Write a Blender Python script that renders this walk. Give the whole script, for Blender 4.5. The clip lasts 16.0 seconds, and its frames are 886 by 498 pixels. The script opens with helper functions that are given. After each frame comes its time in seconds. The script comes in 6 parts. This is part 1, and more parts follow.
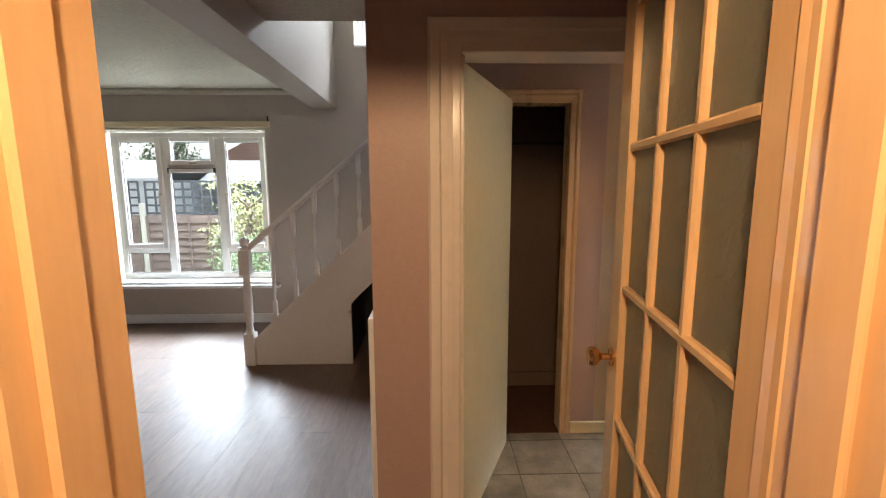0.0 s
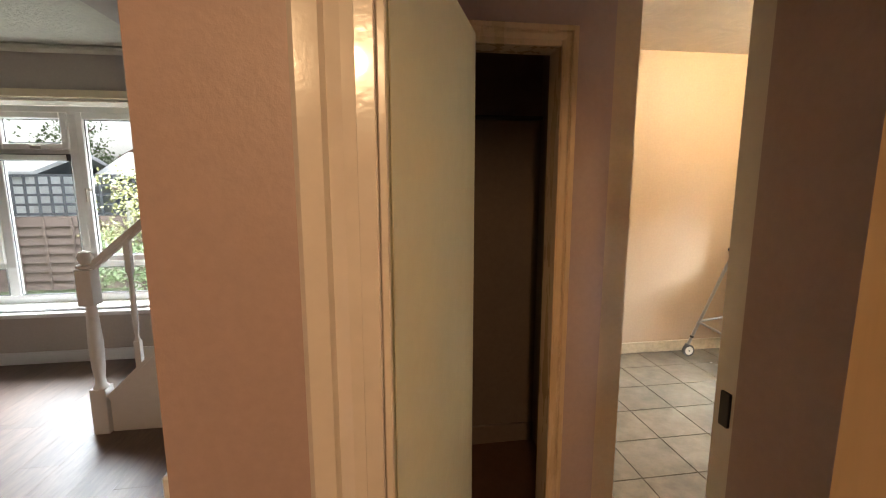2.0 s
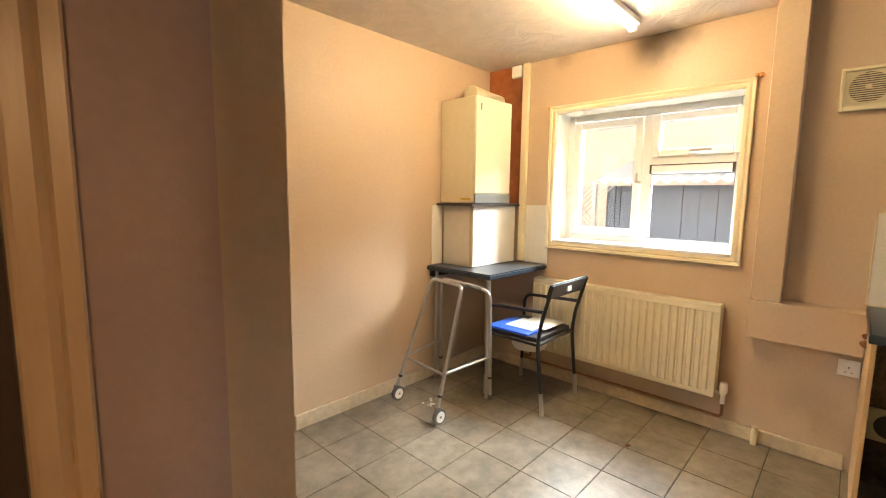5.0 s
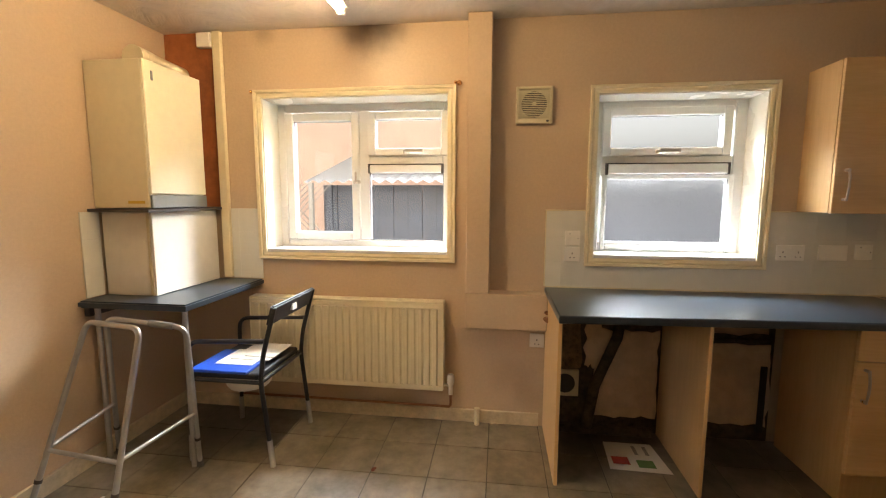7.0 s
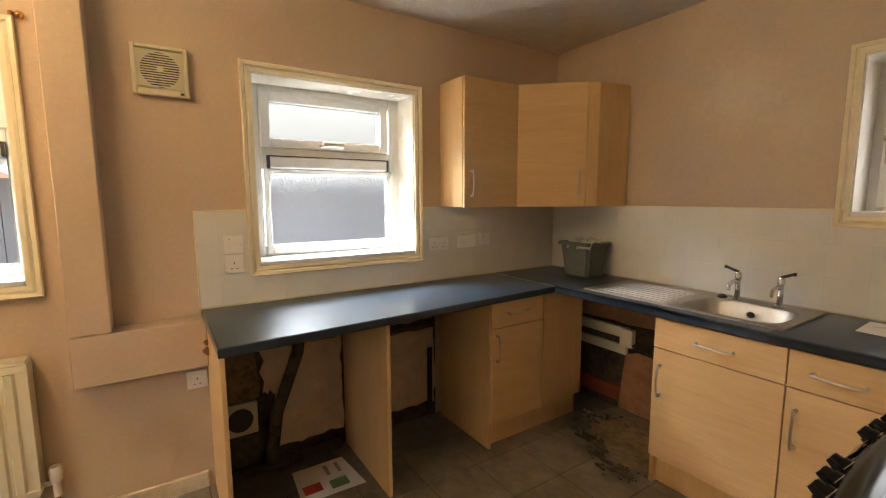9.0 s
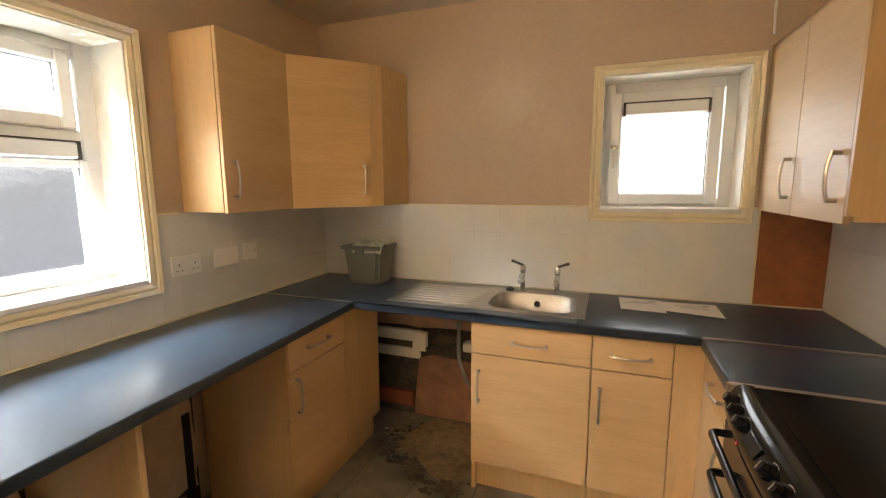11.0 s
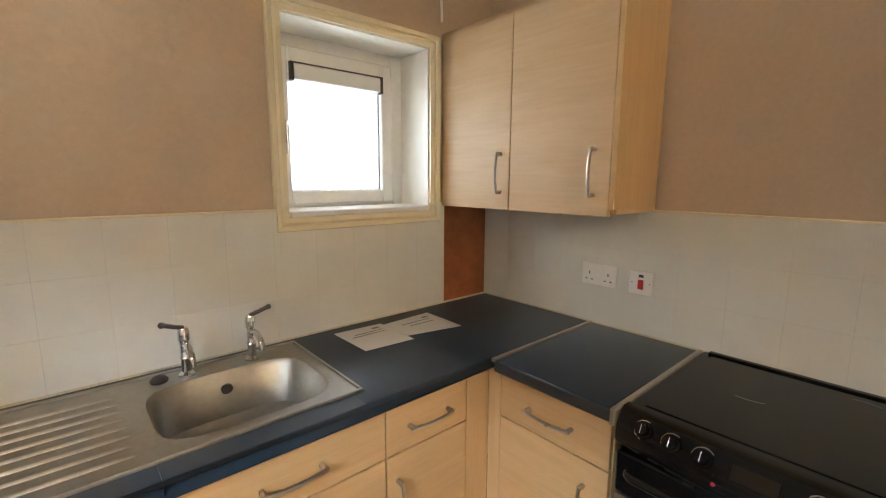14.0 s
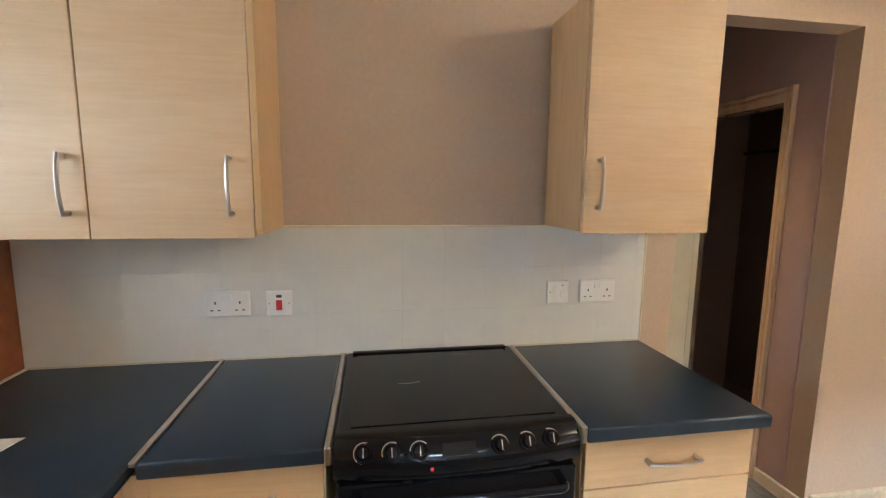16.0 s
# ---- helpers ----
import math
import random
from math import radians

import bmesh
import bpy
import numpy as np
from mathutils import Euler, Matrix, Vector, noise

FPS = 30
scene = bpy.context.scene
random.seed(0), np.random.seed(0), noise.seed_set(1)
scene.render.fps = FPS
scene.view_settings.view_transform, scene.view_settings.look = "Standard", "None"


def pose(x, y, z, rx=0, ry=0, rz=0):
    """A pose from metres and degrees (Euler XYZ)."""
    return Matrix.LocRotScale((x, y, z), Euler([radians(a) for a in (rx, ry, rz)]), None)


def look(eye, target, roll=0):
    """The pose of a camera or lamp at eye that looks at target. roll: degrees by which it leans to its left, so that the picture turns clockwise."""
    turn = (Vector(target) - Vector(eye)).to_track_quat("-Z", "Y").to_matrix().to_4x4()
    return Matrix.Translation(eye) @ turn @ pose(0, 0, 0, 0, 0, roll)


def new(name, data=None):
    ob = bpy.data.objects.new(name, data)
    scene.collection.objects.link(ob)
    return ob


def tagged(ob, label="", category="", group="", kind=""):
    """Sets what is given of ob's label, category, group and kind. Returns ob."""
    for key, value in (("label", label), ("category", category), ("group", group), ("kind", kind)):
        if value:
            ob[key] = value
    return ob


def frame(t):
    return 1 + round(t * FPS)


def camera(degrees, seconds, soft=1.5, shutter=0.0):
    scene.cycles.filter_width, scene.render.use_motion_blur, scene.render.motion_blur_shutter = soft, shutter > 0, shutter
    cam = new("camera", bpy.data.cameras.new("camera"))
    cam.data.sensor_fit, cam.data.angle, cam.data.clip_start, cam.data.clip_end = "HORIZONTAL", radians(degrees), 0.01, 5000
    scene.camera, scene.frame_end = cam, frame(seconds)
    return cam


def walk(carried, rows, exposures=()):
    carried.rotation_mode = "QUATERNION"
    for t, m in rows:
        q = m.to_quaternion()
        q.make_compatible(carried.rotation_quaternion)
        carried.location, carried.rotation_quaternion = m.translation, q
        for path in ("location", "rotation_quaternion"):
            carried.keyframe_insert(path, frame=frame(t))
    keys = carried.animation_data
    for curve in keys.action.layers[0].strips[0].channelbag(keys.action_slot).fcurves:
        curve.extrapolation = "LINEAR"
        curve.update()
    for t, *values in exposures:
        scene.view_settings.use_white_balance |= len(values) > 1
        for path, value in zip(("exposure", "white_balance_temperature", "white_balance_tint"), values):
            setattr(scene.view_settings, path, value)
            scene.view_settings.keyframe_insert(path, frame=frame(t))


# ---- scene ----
cam = camera(91.0, 16.0, soft=1.15)
PATH = [
    (0, (-1.094, 0.663, 1.51), (-1.05, 2.641, 1.22), -0.2),
    (0.5, (-1.106, 0.835, 1.511), (-1.064, 2.812, 1.214), -0.3),
    (1, (-1.089, 1.062, 1.505), (-1.042, 3.038, 1.201), -0.4),
    (1.5, (-1.059, 1.317, 1.486), (-0.939, 3.29, 1.186), -0.2),
    (2, (-1.001, 1.548, 1.468), (-0.712, 3.504, 1.168), -0.1),
    (2.5, (-0.906, 1.765, 1.475), (-0.42, 3.681, 1.174), 0.1),
    (3, (-0.811, 1.969, 1.465), (-0.12, 3.823, 1.17), 0.3),
    (5.3, (-0.266, 2.569, 1.432), (1.282, 3.812, 1.192), 0.6),
    (5.5, (-0.215, 2.609, 1.438), (1.4, 3.762, 1.192), 0.5),
    (6, (-0.106, 2.658, 1.44), (1.661, 3.563, 1.201), 0.4),
    (6.5, (-0.033, 2.684, 1.449), (1.859, 3.289, 1.215), 0.3),
    (7, (0.031, 2.711, 1.451), (2.001, 2.964, 1.22), 0.2),
    (7.5, (0.092, 2.71, 1.433), (2.074, 2.559, 1.209), 0.1),
    (8, (0.19, 2.661, 1.45), (2.108, 2.144, 1.213), 0.0),
    (8.5, (0.29, 2.606, 1.455), (2.096, 1.779, 1.216), -0.2),
    (9, (0.375, 2.569, 1.443), (2.038, 1.483, 1.207), -0.2),
    (9.5, (0.47, 2.555, 1.437), (1.949, 1.23, 1.203), -0.2),
    (10, (0.562, 2.509, 1.442), (1.83, 0.981, 1.202), -0.4),
    (10.2, (0.644, 2.492, 1.454), (1.789, 0.871, 1.204), -0.3),
    (12.3, (1.365, 2.349, 1.516), (1.37, 0.375, 1.196), -0.7),
    (12.5, (1.415, 2.267, 1.515), (1.283, 0.299, 1.189), -0.6),
    (13, (1.556, 2.044, 1.503), (1.054, 0.135, 1.182), -0.2),
    (13.5, (1.619, 1.795, 1.487), (0.71, 0.042, 1.168), -0.0),
    (14, (1.615, 1.516, 1.489), (0.315, 0.029, 1.174), 0.3),
    (14.5, (1.587, 1.306, 1.487), (-0.051, 0.199, 1.185), 0.6),
    (15, (1.547, 1.196, 1.462), (-0.343, 0.598, 1.197), 0.8),
    (15.5, (1.536, 1.163, 1.48), (-0.445, 1.074, 1.219), 0.6),
    (16, (1.58, 1.134, 1.508), (-0.376, 1.455, 1.245), 0.6),
]
walk(cam, [(t, look(eye, target, roll)) for t, eye, target, roll in PATH],
     [(0.0, 1.95, 6200, 10), (0.5, 1.85, 6100, 10), (1.5, 1.75, 6300, 10), (3.0, 1.8, 6900, 10), (5.5, 1.36, 7100, 13), (6.5, 1.08, 7200, 14), (7.5, 0.95, 7200, 14), (9.0, 1.2, 7200, 14),
      (10.2, 1.4, 7200, 15), (12.5, 1.6, 6700, 12), (14.0, 1.5, 6300, 10), (15.0, 1.6, 6000, 10), (16.0, 1.9, 5500, 10)])

# strengths of the lights
LIVING_DAY, EAST_DAY, SOUTH_DAY, STAIR_DAY = 640, 860, 3.0, 110
HALL_BULB, TUBE_GLOW = 22, 62

# ---- world, sun, large lights, exposure ----
world = bpy.data.worlds.new("world")
scene.world = world
world.use_nodes = True
wn = world.node_tree
sky = wn.nodes.new("ShaderNodeTexSky")
sky.sky_type = 'NISHITA'
sky.sun_disc = False
sky.sun_elevation = radians(38)
sky.sun_rotation = radians(275)
sky.dust_density = 6.0
sky.air_density = 1.0
haze = wn.nodes.new("ShaderNodeHueSaturation")
haze.inputs["Saturation"].default_value = .22
wn.links.new(sky.outputs[0], haze.inputs["Color"])
wn.links.new(haze.outputs[0], wn.nodes["Background"].inputs[0])
wn.nodes["Background"].inputs[1].default_value = 0.15


def lamp(name, kind, m, energy, color, size=None, size_y=None, angle=None):
    d = bpy.data.lights.new(name, kind)
    d.energy, d.color = energy, color
    if kind == 'AREA':
        d.shape, d.size, d.size_y = 'RECTANGLE', size, size_y
    elif kind == 'SUN':
        d.angle = angle
    else:
        d.shadow_soft_size = size
    ob = new(name, d)
    ob.matrix_world = m
    return ob


def dirs(az, el):
    a, e = radians(az), radians(el)
    return Vector((math.sin(a) * math.cos(e), math.cos(a) * math.cos(e), math.sin(e)))


lamp("sun", 'SUN', look((0, 0, 30), Vector((0, 0, 30)) - dirs(275, 38)), 1.5, (1, .97, .93), angle=radians(12))
# daylight from the sky above each window, outside the glass
lamp("window_daylight_living", 'AREA', look((-3.75, 8.3, 3.5), (-3.75, 4.4, .6)), LIVING_DAY, (.86, .93, 1), 4.0, 2.2)
lamp("window_daylight_east", 'AREA', look((4.7, 3.0, 3.42), (1.0, 2.6, .8)), EAST_DAY, (.76, .88, 1), 3.6, 1.3)
lamp("window_daylight_south", 'AREA', look((.69, -.30, 1.72), (.69, 1.0, 1.60)), SOUTH_DAY, (.88, .94, 1), .58, .62)
lamp("hall_bulb_light", 'POINT', pose(-1.1, .42, 2.07), HALL_BULB, (1, .64, .33), .06)
lamp("stairwell_daylight", 'AREA', look((-1.6, 6.1, 4.3), (-1.75, 4.6, 2.2)), STAIR_DAY, (.86, .93, 1), .7, .8)


# ---- materials ----
def nodes(name):
    m = bpy.data.materials.new(name)
    m.use_nodes = True
    t = m.node_tree
    return m, t, t.nodes["Principled BSDF"]


def add(t, kind, **inputs):
    n = t.nodes.new(kind)
    for k, v in inputs.items():
        n.inputs[k].default_value = v
    return n


def surface(name, c, rough=.6, metal=0.0, var=.12, big=1.2, fine=30.0, bump=.1, stretch=(1, 1, 1), c2=None, coat=0.0,
            distortion=0.0, detail=5.0, rough_var=.1, amount=None):
    """A painted or natural surface: colour that drifts at two scales, fine relief, uneven gloss."""
    m, t, p = nodes(name)
    L = t.links.new
    geo = t.nodes.new("ShaderNodeNewGeometry")
    mp = t.nodes.new("ShaderNodeMapping")
    mp.inputs["Scale"].default_value = stretch
    L(geo.outputs["Position"], mp.inputs["Vector"])
    n1 = add(t, "ShaderNodeTexNoise", Scale=big, Detail=4.0, Roughness=.6)
    n2 = add(t, "ShaderNodeTexNoise", Scale=fine, Detail=detail, Roughness=.65, Distortion=distortion)
    L(mp.outputs[0], n1.inputs["Vector"])
    L(mp.outputs[0], n2.inputs["Vector"])
    mx = t.nodes.new("ShaderNodeMix")
    mx.data_type = 'RGBA'
    dark = c2 or tuple(v * (1 - 2.2 * var) for v in c)
    mx.inputs["A"].default_value = (*dark, 1)
    mx.inputs["B"].default_value = (*c, 1)
    am = t.nodes.new("ShaderNodeMath")
    am.operation = 'MULTIPLY_ADD'
    am.inputs[1].default_value = .5
    L(n1.outputs[0], am.inputs[0])
    hm = t.nodes.new("ShaderNodeMath")
    hm.operation = 'MULTIPLY'
    hm.inputs[1].default_value = .5
    L(n2.outputs[0], hm.inputs[0])
    L(hm.outputs[0], am.inputs[2])
    rmp = add(t, "ShaderNodeMapRange")
    rmp.inputs["From Min"].default_value = .36
    rmp.inputs["From Max"].default_value = .64
    L(am.outputs[0], rmp.inputs["Value"])
    L(rmp.outputs[0], mx.inputs["Factor"])
    info = t.nodes.new("ShaderNodeObjectInfo")
    hsv = t.nodes.new("ShaderNodeHueSaturation")
    rr = add(t, "ShaderNodeMapRange")
    rr.inputs["To Min"].default_value = 1 - (amount if amount is not None else .02)
    rr.inputs["To Max"].default_value = 1 + (amount if amount is not None else .02)
    L(info.outputs["Random"], rr.inputs["Value"])
    L(rr.outputs[0], hsv.inputs["Value"])
    L(mx.outputs["Result"], hsv.inputs["Color"])
    L(hsv.outputs[0], p.inputs["Base Color"])
    r2 = add(t, "ShaderNodeMapRange")
    r2.inputs["To Min"].default_value = max(.02, rough - rough_var)
    r2.inputs["To Max"].default_value = min(1, rough + rough_var)
    L(n1.outputs[0], r2.inputs["Value"])
    L(r2.outputs[0], p.inputs["Roughness"])
    p.inputs["Metallic"].default_value = metal
    p.inputs["Coat Weight"].default_value = coat
    if bump:
        b = add(t, "ShaderNodeBump", Strength=min(1.0, bump * 3), Distance=.004 if bump < .5 else .012)
        L(n2.outputs[0], b.inputs["Height"])
        L(b.outputs[0], p.inputs["Normal"])
    return m


def blotched(m, spots, tone=(.05, .035, .025), grain=6.0):
    """Adds soft patches of tone at places (x, y, z, radius, depth of tone) to a surface."""
    t = m.node_tree
    L = t.links.new
    p = t.nodes["Principled BSDF"]
    src = p.inputs["Base Color"].links[0].from_socket
    geo = t.nodes.new("ShaderNodeNewGeometry")
    wob = add(t, "ShaderNodeTexNoise", Scale=grain, Detail=4.0)
    L(geo.outputs["Position"], wob.inputs["Vector"])
    for x, y, z, r, k in spots:
        d = t.nodes.new("ShaderNodeVectorMath")
        d.operation = 'DISTANCE'
        d.inputs[1].default_value = (x, y, z)
        L(geo.outputs["Position"], d.inputs[0])
        s = t.nodes.new("ShaderNodeMath")
        s.operation = 'MULTIPLY_ADD'
        s.inputs[1].default_value = r * .9
        L(wob.outputs[0], s.inputs[0])
        L(d.outputs["Value"], s.inputs[2])
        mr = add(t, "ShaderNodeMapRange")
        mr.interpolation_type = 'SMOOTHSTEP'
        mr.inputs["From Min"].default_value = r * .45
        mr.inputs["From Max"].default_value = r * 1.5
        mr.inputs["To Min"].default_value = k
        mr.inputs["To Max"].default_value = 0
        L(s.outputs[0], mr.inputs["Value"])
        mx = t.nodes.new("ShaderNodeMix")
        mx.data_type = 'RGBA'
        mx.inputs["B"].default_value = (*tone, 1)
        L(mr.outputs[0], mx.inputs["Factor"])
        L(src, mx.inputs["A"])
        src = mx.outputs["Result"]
    L(src, p.inputs["Base Color"])
    return m


def glass(name, tint=(.95, .97, .97), frost=0.0):
    m, t, p = nodes(name)
    L = t.links.new
    out = t.nodes["Material Output"]
    if frost:
        p.inputs["Base Color"].default_value = (*tint, 1)
        p.inputs["Transmission Weight"].default_value = 1
        p.inputs["Roughness"].default_value = frost
        p.inputs["IOR"].default_value = 1.12
        geo = t.nodes.new("ShaderNodeNewGeometry")
        n = add(t, "ShaderNodeTexNoise", Scale=16.0, Detail=2.0, Distortion=3.0)
        L(geo.outputs["Position"], n.inputs["Vector"])
        b = add(t, "ShaderNodeBump", Strength=.9, Distance=.006)
        L(n.outputs[0], b.inputs["Height"])
        L(b.outputs[0], p.inputs["Normal"])
        return m
    tr = t.nodes.new("ShaderNodeBsdfTransparent")
    tr.inputs[0].default_value = (*tint, 1)
    gl = t.nodes.new("ShaderNodeBsdfGlossy")
    gl.inputs["Roughness"].default_value = .02
    mx = t.nodes.new("ShaderNodeMixShader")
    mx.inputs[0].default_value = .05
    L(tr.outputs[0], mx.inputs[1])
    L(gl.outputs[0], mx.inputs[2])
    L(mx.outputs[0], out.inputs["Surface"])
    return m


def glow(name, c, s):
    m, t, p = nodes(name)
    p.inputs["Base Color"].default_value = (.8, .8, .8, 1)
    p.inputs["Emission Color"].default_value = (*c, 1)
    p.inputs["Emission Strength"].default_value = s
    return m


PINK = surface("pink_wall_paint", (.58, .43, .295), .42, var=.05, big=.9, fine=55, bump=.09, rough_var=.12)
blotched(PINK, [(2.745, 3.47, 2.50, .28, .75), (2.745, 4.2, 2.5, .12, .3), (2.745, 2.62, .35, .2, .18), (2.745, 2.5, .2, .18, .2),
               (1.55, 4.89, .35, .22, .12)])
# scuffed patches on the south wall, their glossy sheen put in as paler colour
blotched(PINK, [(1.50, -.01, 1.98, .26, .34), (1.25, -.01, 1.80, .16, .16)], (.80, .66, .50), 34.0)
# darker, less yellow pink than the kitchen walls
PINK_HALL = surface("dusky_pink_wall", (.44, .315, .28), .5, var=.05, big=.9, fine=55, bump=.09)
GREY = surface("warm_grey_wall_paint", (.52, .47, .41), .6, var=.05, big=.8, fine=50, bump=.08)
CEIL = surface("swirled_ceiling_plaster", (.70, .62, .52), .5, var=.08, big=1.6, fine=3.6, bump=.9, distortion=2.6, detail=3)
CEIL_L = surface("stippled_ceiling_plaster", (.70, .68, .57), .7, var=.08, big=2.0, fine=26.0, bump=.5, detail=6)
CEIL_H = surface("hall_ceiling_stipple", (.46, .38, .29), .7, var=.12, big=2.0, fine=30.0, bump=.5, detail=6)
CREAM = surface("cream_gloss_paint", (.82, .72, .50), .22, var=.025, big=2.5, fine=18, bump=.05, coat=.3, rough_var=.08)
CREAM_DOOR = surface("cream_gloss_door_paint", (.78, .73, .54), .2, var=.03, big=1.3, fine=14, bump=.05, coat=.4, rough_var=.06)
FRAME_W = surface("off_white_gloss_paint", (.76, .68, .60), .22, var=.04, big=2, fine=22, bump=.06, coat=.4, rough_var=.06)
# painted entry woodwork; the warm lamp's orange is put into its colour
WARM_TRIM = surface("trim_lamplight_orange", (.70, .46, .24), .2, var=.045, big=2, fine=7, bump=.02, stretch=(9, 9, 1), coat=.5)
TAN_TRIM = surface("tan_varnished_trim", (.66, .47, .30), .28, var=.06, big=2, fine=12, bump=.04, stretch=(6, 6, 1), coat=.3)
WHITE = surface("white_gloss_paint", (.78, .77, .75), .3, var=.03, big=2, fine=25, bump=.05)
REVEAL = surface("cream_white_gloss_reveal", (.86, .81, .70), .25, var=.03, big=2, fine=25, bump=.03, coat=.3)
UPVC = surface("white_upvc", (.86, .85, .81), .3, var=.03, big=2, fine=40, bump=.01)
# black cables and battens; also stands for the darkness of holes and recesses
FLATBLACK = surface("black_parts_and_dark_holes", (.03, .03, .03), .6, var=.1)
BEECH = surface("beech_laminate", (.69, .45, .22), .36, var=.07, big=.8, fine=5.0, bump=.012, stretch=(1.2, 1.2, 16), c2=(.60, .37, .165), coat=.05, amount=.03)
BEECH_E = surface("beech_edge_laminate", (.68, .45, .22), .4, var=.07, big=.8, fine=5.0, bump=.012, stretch=(12, 12, 1), c2=(.59, .365, .165))
# paler, greyer beech: the window's sheen on these doors is in the colour
BEECH_S = surface("beech_sheen_in_colour", (.66, .46, .26), .52, var=.07, big=.8, fine=5.0, bump=.012, stretch=(1.2, 1.2, 16), c2=(.58, .385, .2), coat=.04, amount=.03)
TOP = surface("dark_blue_worktop_laminate", (.028, .043, .060), .3, var=.12, big=9, fine=140, bump=.006, rough_var=.03)
TILE = surface("pale_grey_glazed_tile", (.745, .72, .65), .2, var=.03, big=2, fine=9, bump=.03, amount=.012)
GROUT = surface("grey_grout", (.66, .63, .56), .5, var=.08, fine=40)
BEAD = surface("yellowed_sealant", (.70, .62, .42), .5, var=.1, fine=20)
VINYL = surface("grey_brown_stone_floor_tile", (.28, .238, .178), .36, var=.16, big=3.2, fine=11, bump=.08, c2=(.125, .104, .074), amount=.10, rough_var=.12)
VGROUT = surface("dirty_tile_joint", (.10, .085, .065), .7, var=.2, fine=30)
# darker patches: round the screed, below worktops, table and chair, by the cupboard
blotched(VINYL, [(2.12, .40, 0, .17, .85), (1.86, .56, 0, .15, .85), (1.64, .62, 0, .14, .85), (2.0, .2, 0, .2, .6), (2.45, 1.3, 0, .35, .6), (2.55, 2.2, 0, .3, .6), (2.5, 1.8, 0, .3, .45), (2.5, 4.5, 0, .45, .55), (1.3, 4.8, 0, .2, .4),
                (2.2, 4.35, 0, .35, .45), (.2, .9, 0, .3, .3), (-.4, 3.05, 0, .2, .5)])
PLANK = surface("brown_oak_laminate", (.185, .122, .09), .45, var=.2, big=2.2, fine=6, bump=.03, stretch=(10, 1.5, 1), c2=(.11, .07, .05), amount=.12, rough_var=.07)
PGAP = surface("laminate_joint_shadow", (.05, .03, .02), .8)
STEEL = surface("brushed_steel", (.62, .55, .47), .3, 1.0, var=.06, big=5, fine=10, bump=0)
SINK = surface("worn_stainless_steel", (.44, .41, .36), .42, 1.0, var=.08, big=6, fine=60, bump=0)
CHROME = surface("chrome", (.72, .72, .72), .1, 1.0, var=.03, bump=0)
BRASS = surface("polished_brass", (.72, .40, .17), .18, 1.0, var=.08, fine=15, bump=0)
ALU = surface("grey_aluminium_tube", (.52, .51, .50), .38, .85, var=.08, fine=20)
BLACK = surface("black_enamel", (.008, .008, .009), .1, var=.1, coat=0, bump=0)
BLACKM = surface("black_painted_tube", (.02, .02, .022), .35, var=.2)
HOB = surface("black_ceramic_glass", (.008, .008, .009), .14, var=.1, coat=0, rough_var=.03, bump=0)
for m in (HOB, BLACK):
    m.node_tree.nodes["Principled BSDF"].inputs["Specular IOR Level"].default_value = .3
DGLASS = surface("dark_oven_glass", (.015, .013, .012), .08, var=.1, bump=0)
RAD = surface("cream_radiator_enamel", (.78, .70, .50), .35, var=.04, big=2, fine=20, bump=.03)
BOIL = surface("cream_boiler_enamel", (.80, .72, .52), .35, var=.04, big=1.5, fine=20, bump=.02)
BOXW = surface("white_cupboard_board", (.80, .76, .68), .4, var=.04, big=2, fine=16, bump=.02)
TERRA = surface("bare_orange_brown_plaster", (.42, .135, .045), .6, var=.2, big=3, fine=14, bump=.12)
PLASTIC = surface("white_plastic", (.86, .83, .77), .35, var=.03, fine=20)
CREAMPL = surface("yellowed_plastic", (.74, .66, .46), .4, var=.05, fine=20)
RED = surface("red_switch", (.55, .02, .02), .3, var=.05)
DARKP = surface("dark_plastic", (.06, .05, .045), .5, var=.1)
GREYP = surface("grey_plastic", (.20, .205, .195), .45, var=.06, fine=12)
CADDY = surface("dark_grey_green_plastic", (.185, .19, .165), .42, var=.06, fine=12)
CLOTH = surface("pale_green_cloth", (.74, .78, .64), .9, var=.08, fine=30, bump=.2)
BLUE = surface("blue_card_folder", (.015, .09, .55), .45, var=.06)
PAPER = surface("white_paper", (.80, .78, .74), .8, var=.03, fine=10)
INK = surface("grey_print", (.35, .34, .33), .8)
GREENPR = surface("green_print", (.12, .25, .08), .8)
REDPR = surface("red_print", (.5, .06, .05), .8)
SEATM = surface("black_vinyl_seat", (.025, .025, .03), .45, var=.1, fine=30)
RUBBER = surface("grey_rubber", (.12, .12, .12), .7, var=.1)
BARE = surface("bare_stained_plaster", (.72, .56, .43), .85, var=.2, big=3, fine=14, bump=.25, c2=(.52, .38, .27))
OSB = surface("dark_chipboard", (.34, .23, .13), .9, var=.3, big=14, fine=45, bump=.5, c2=(.10, .065, .035))
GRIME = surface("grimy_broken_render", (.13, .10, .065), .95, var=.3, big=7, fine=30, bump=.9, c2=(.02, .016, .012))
OLDPINK = surface("old_pink_plaster", (.56, .36, .26), .8, var=.15, big=4, fine=18, bump=.2)
BOARD = surface("raw_terracotta_board", (.42, .22, .13), .85, var=.2, big=5, fine=20, bump=.15, c2=(.26, .13, .08))
SOIL = surface("rotted_floor_screed", (.38, .27, .16), .9, var=.3, big=6, fine=22, bump=.9, c2=(.15, .095, .05))
HOSE = surface("grey_hose", (.27, .26, .23), .45, var=.08)
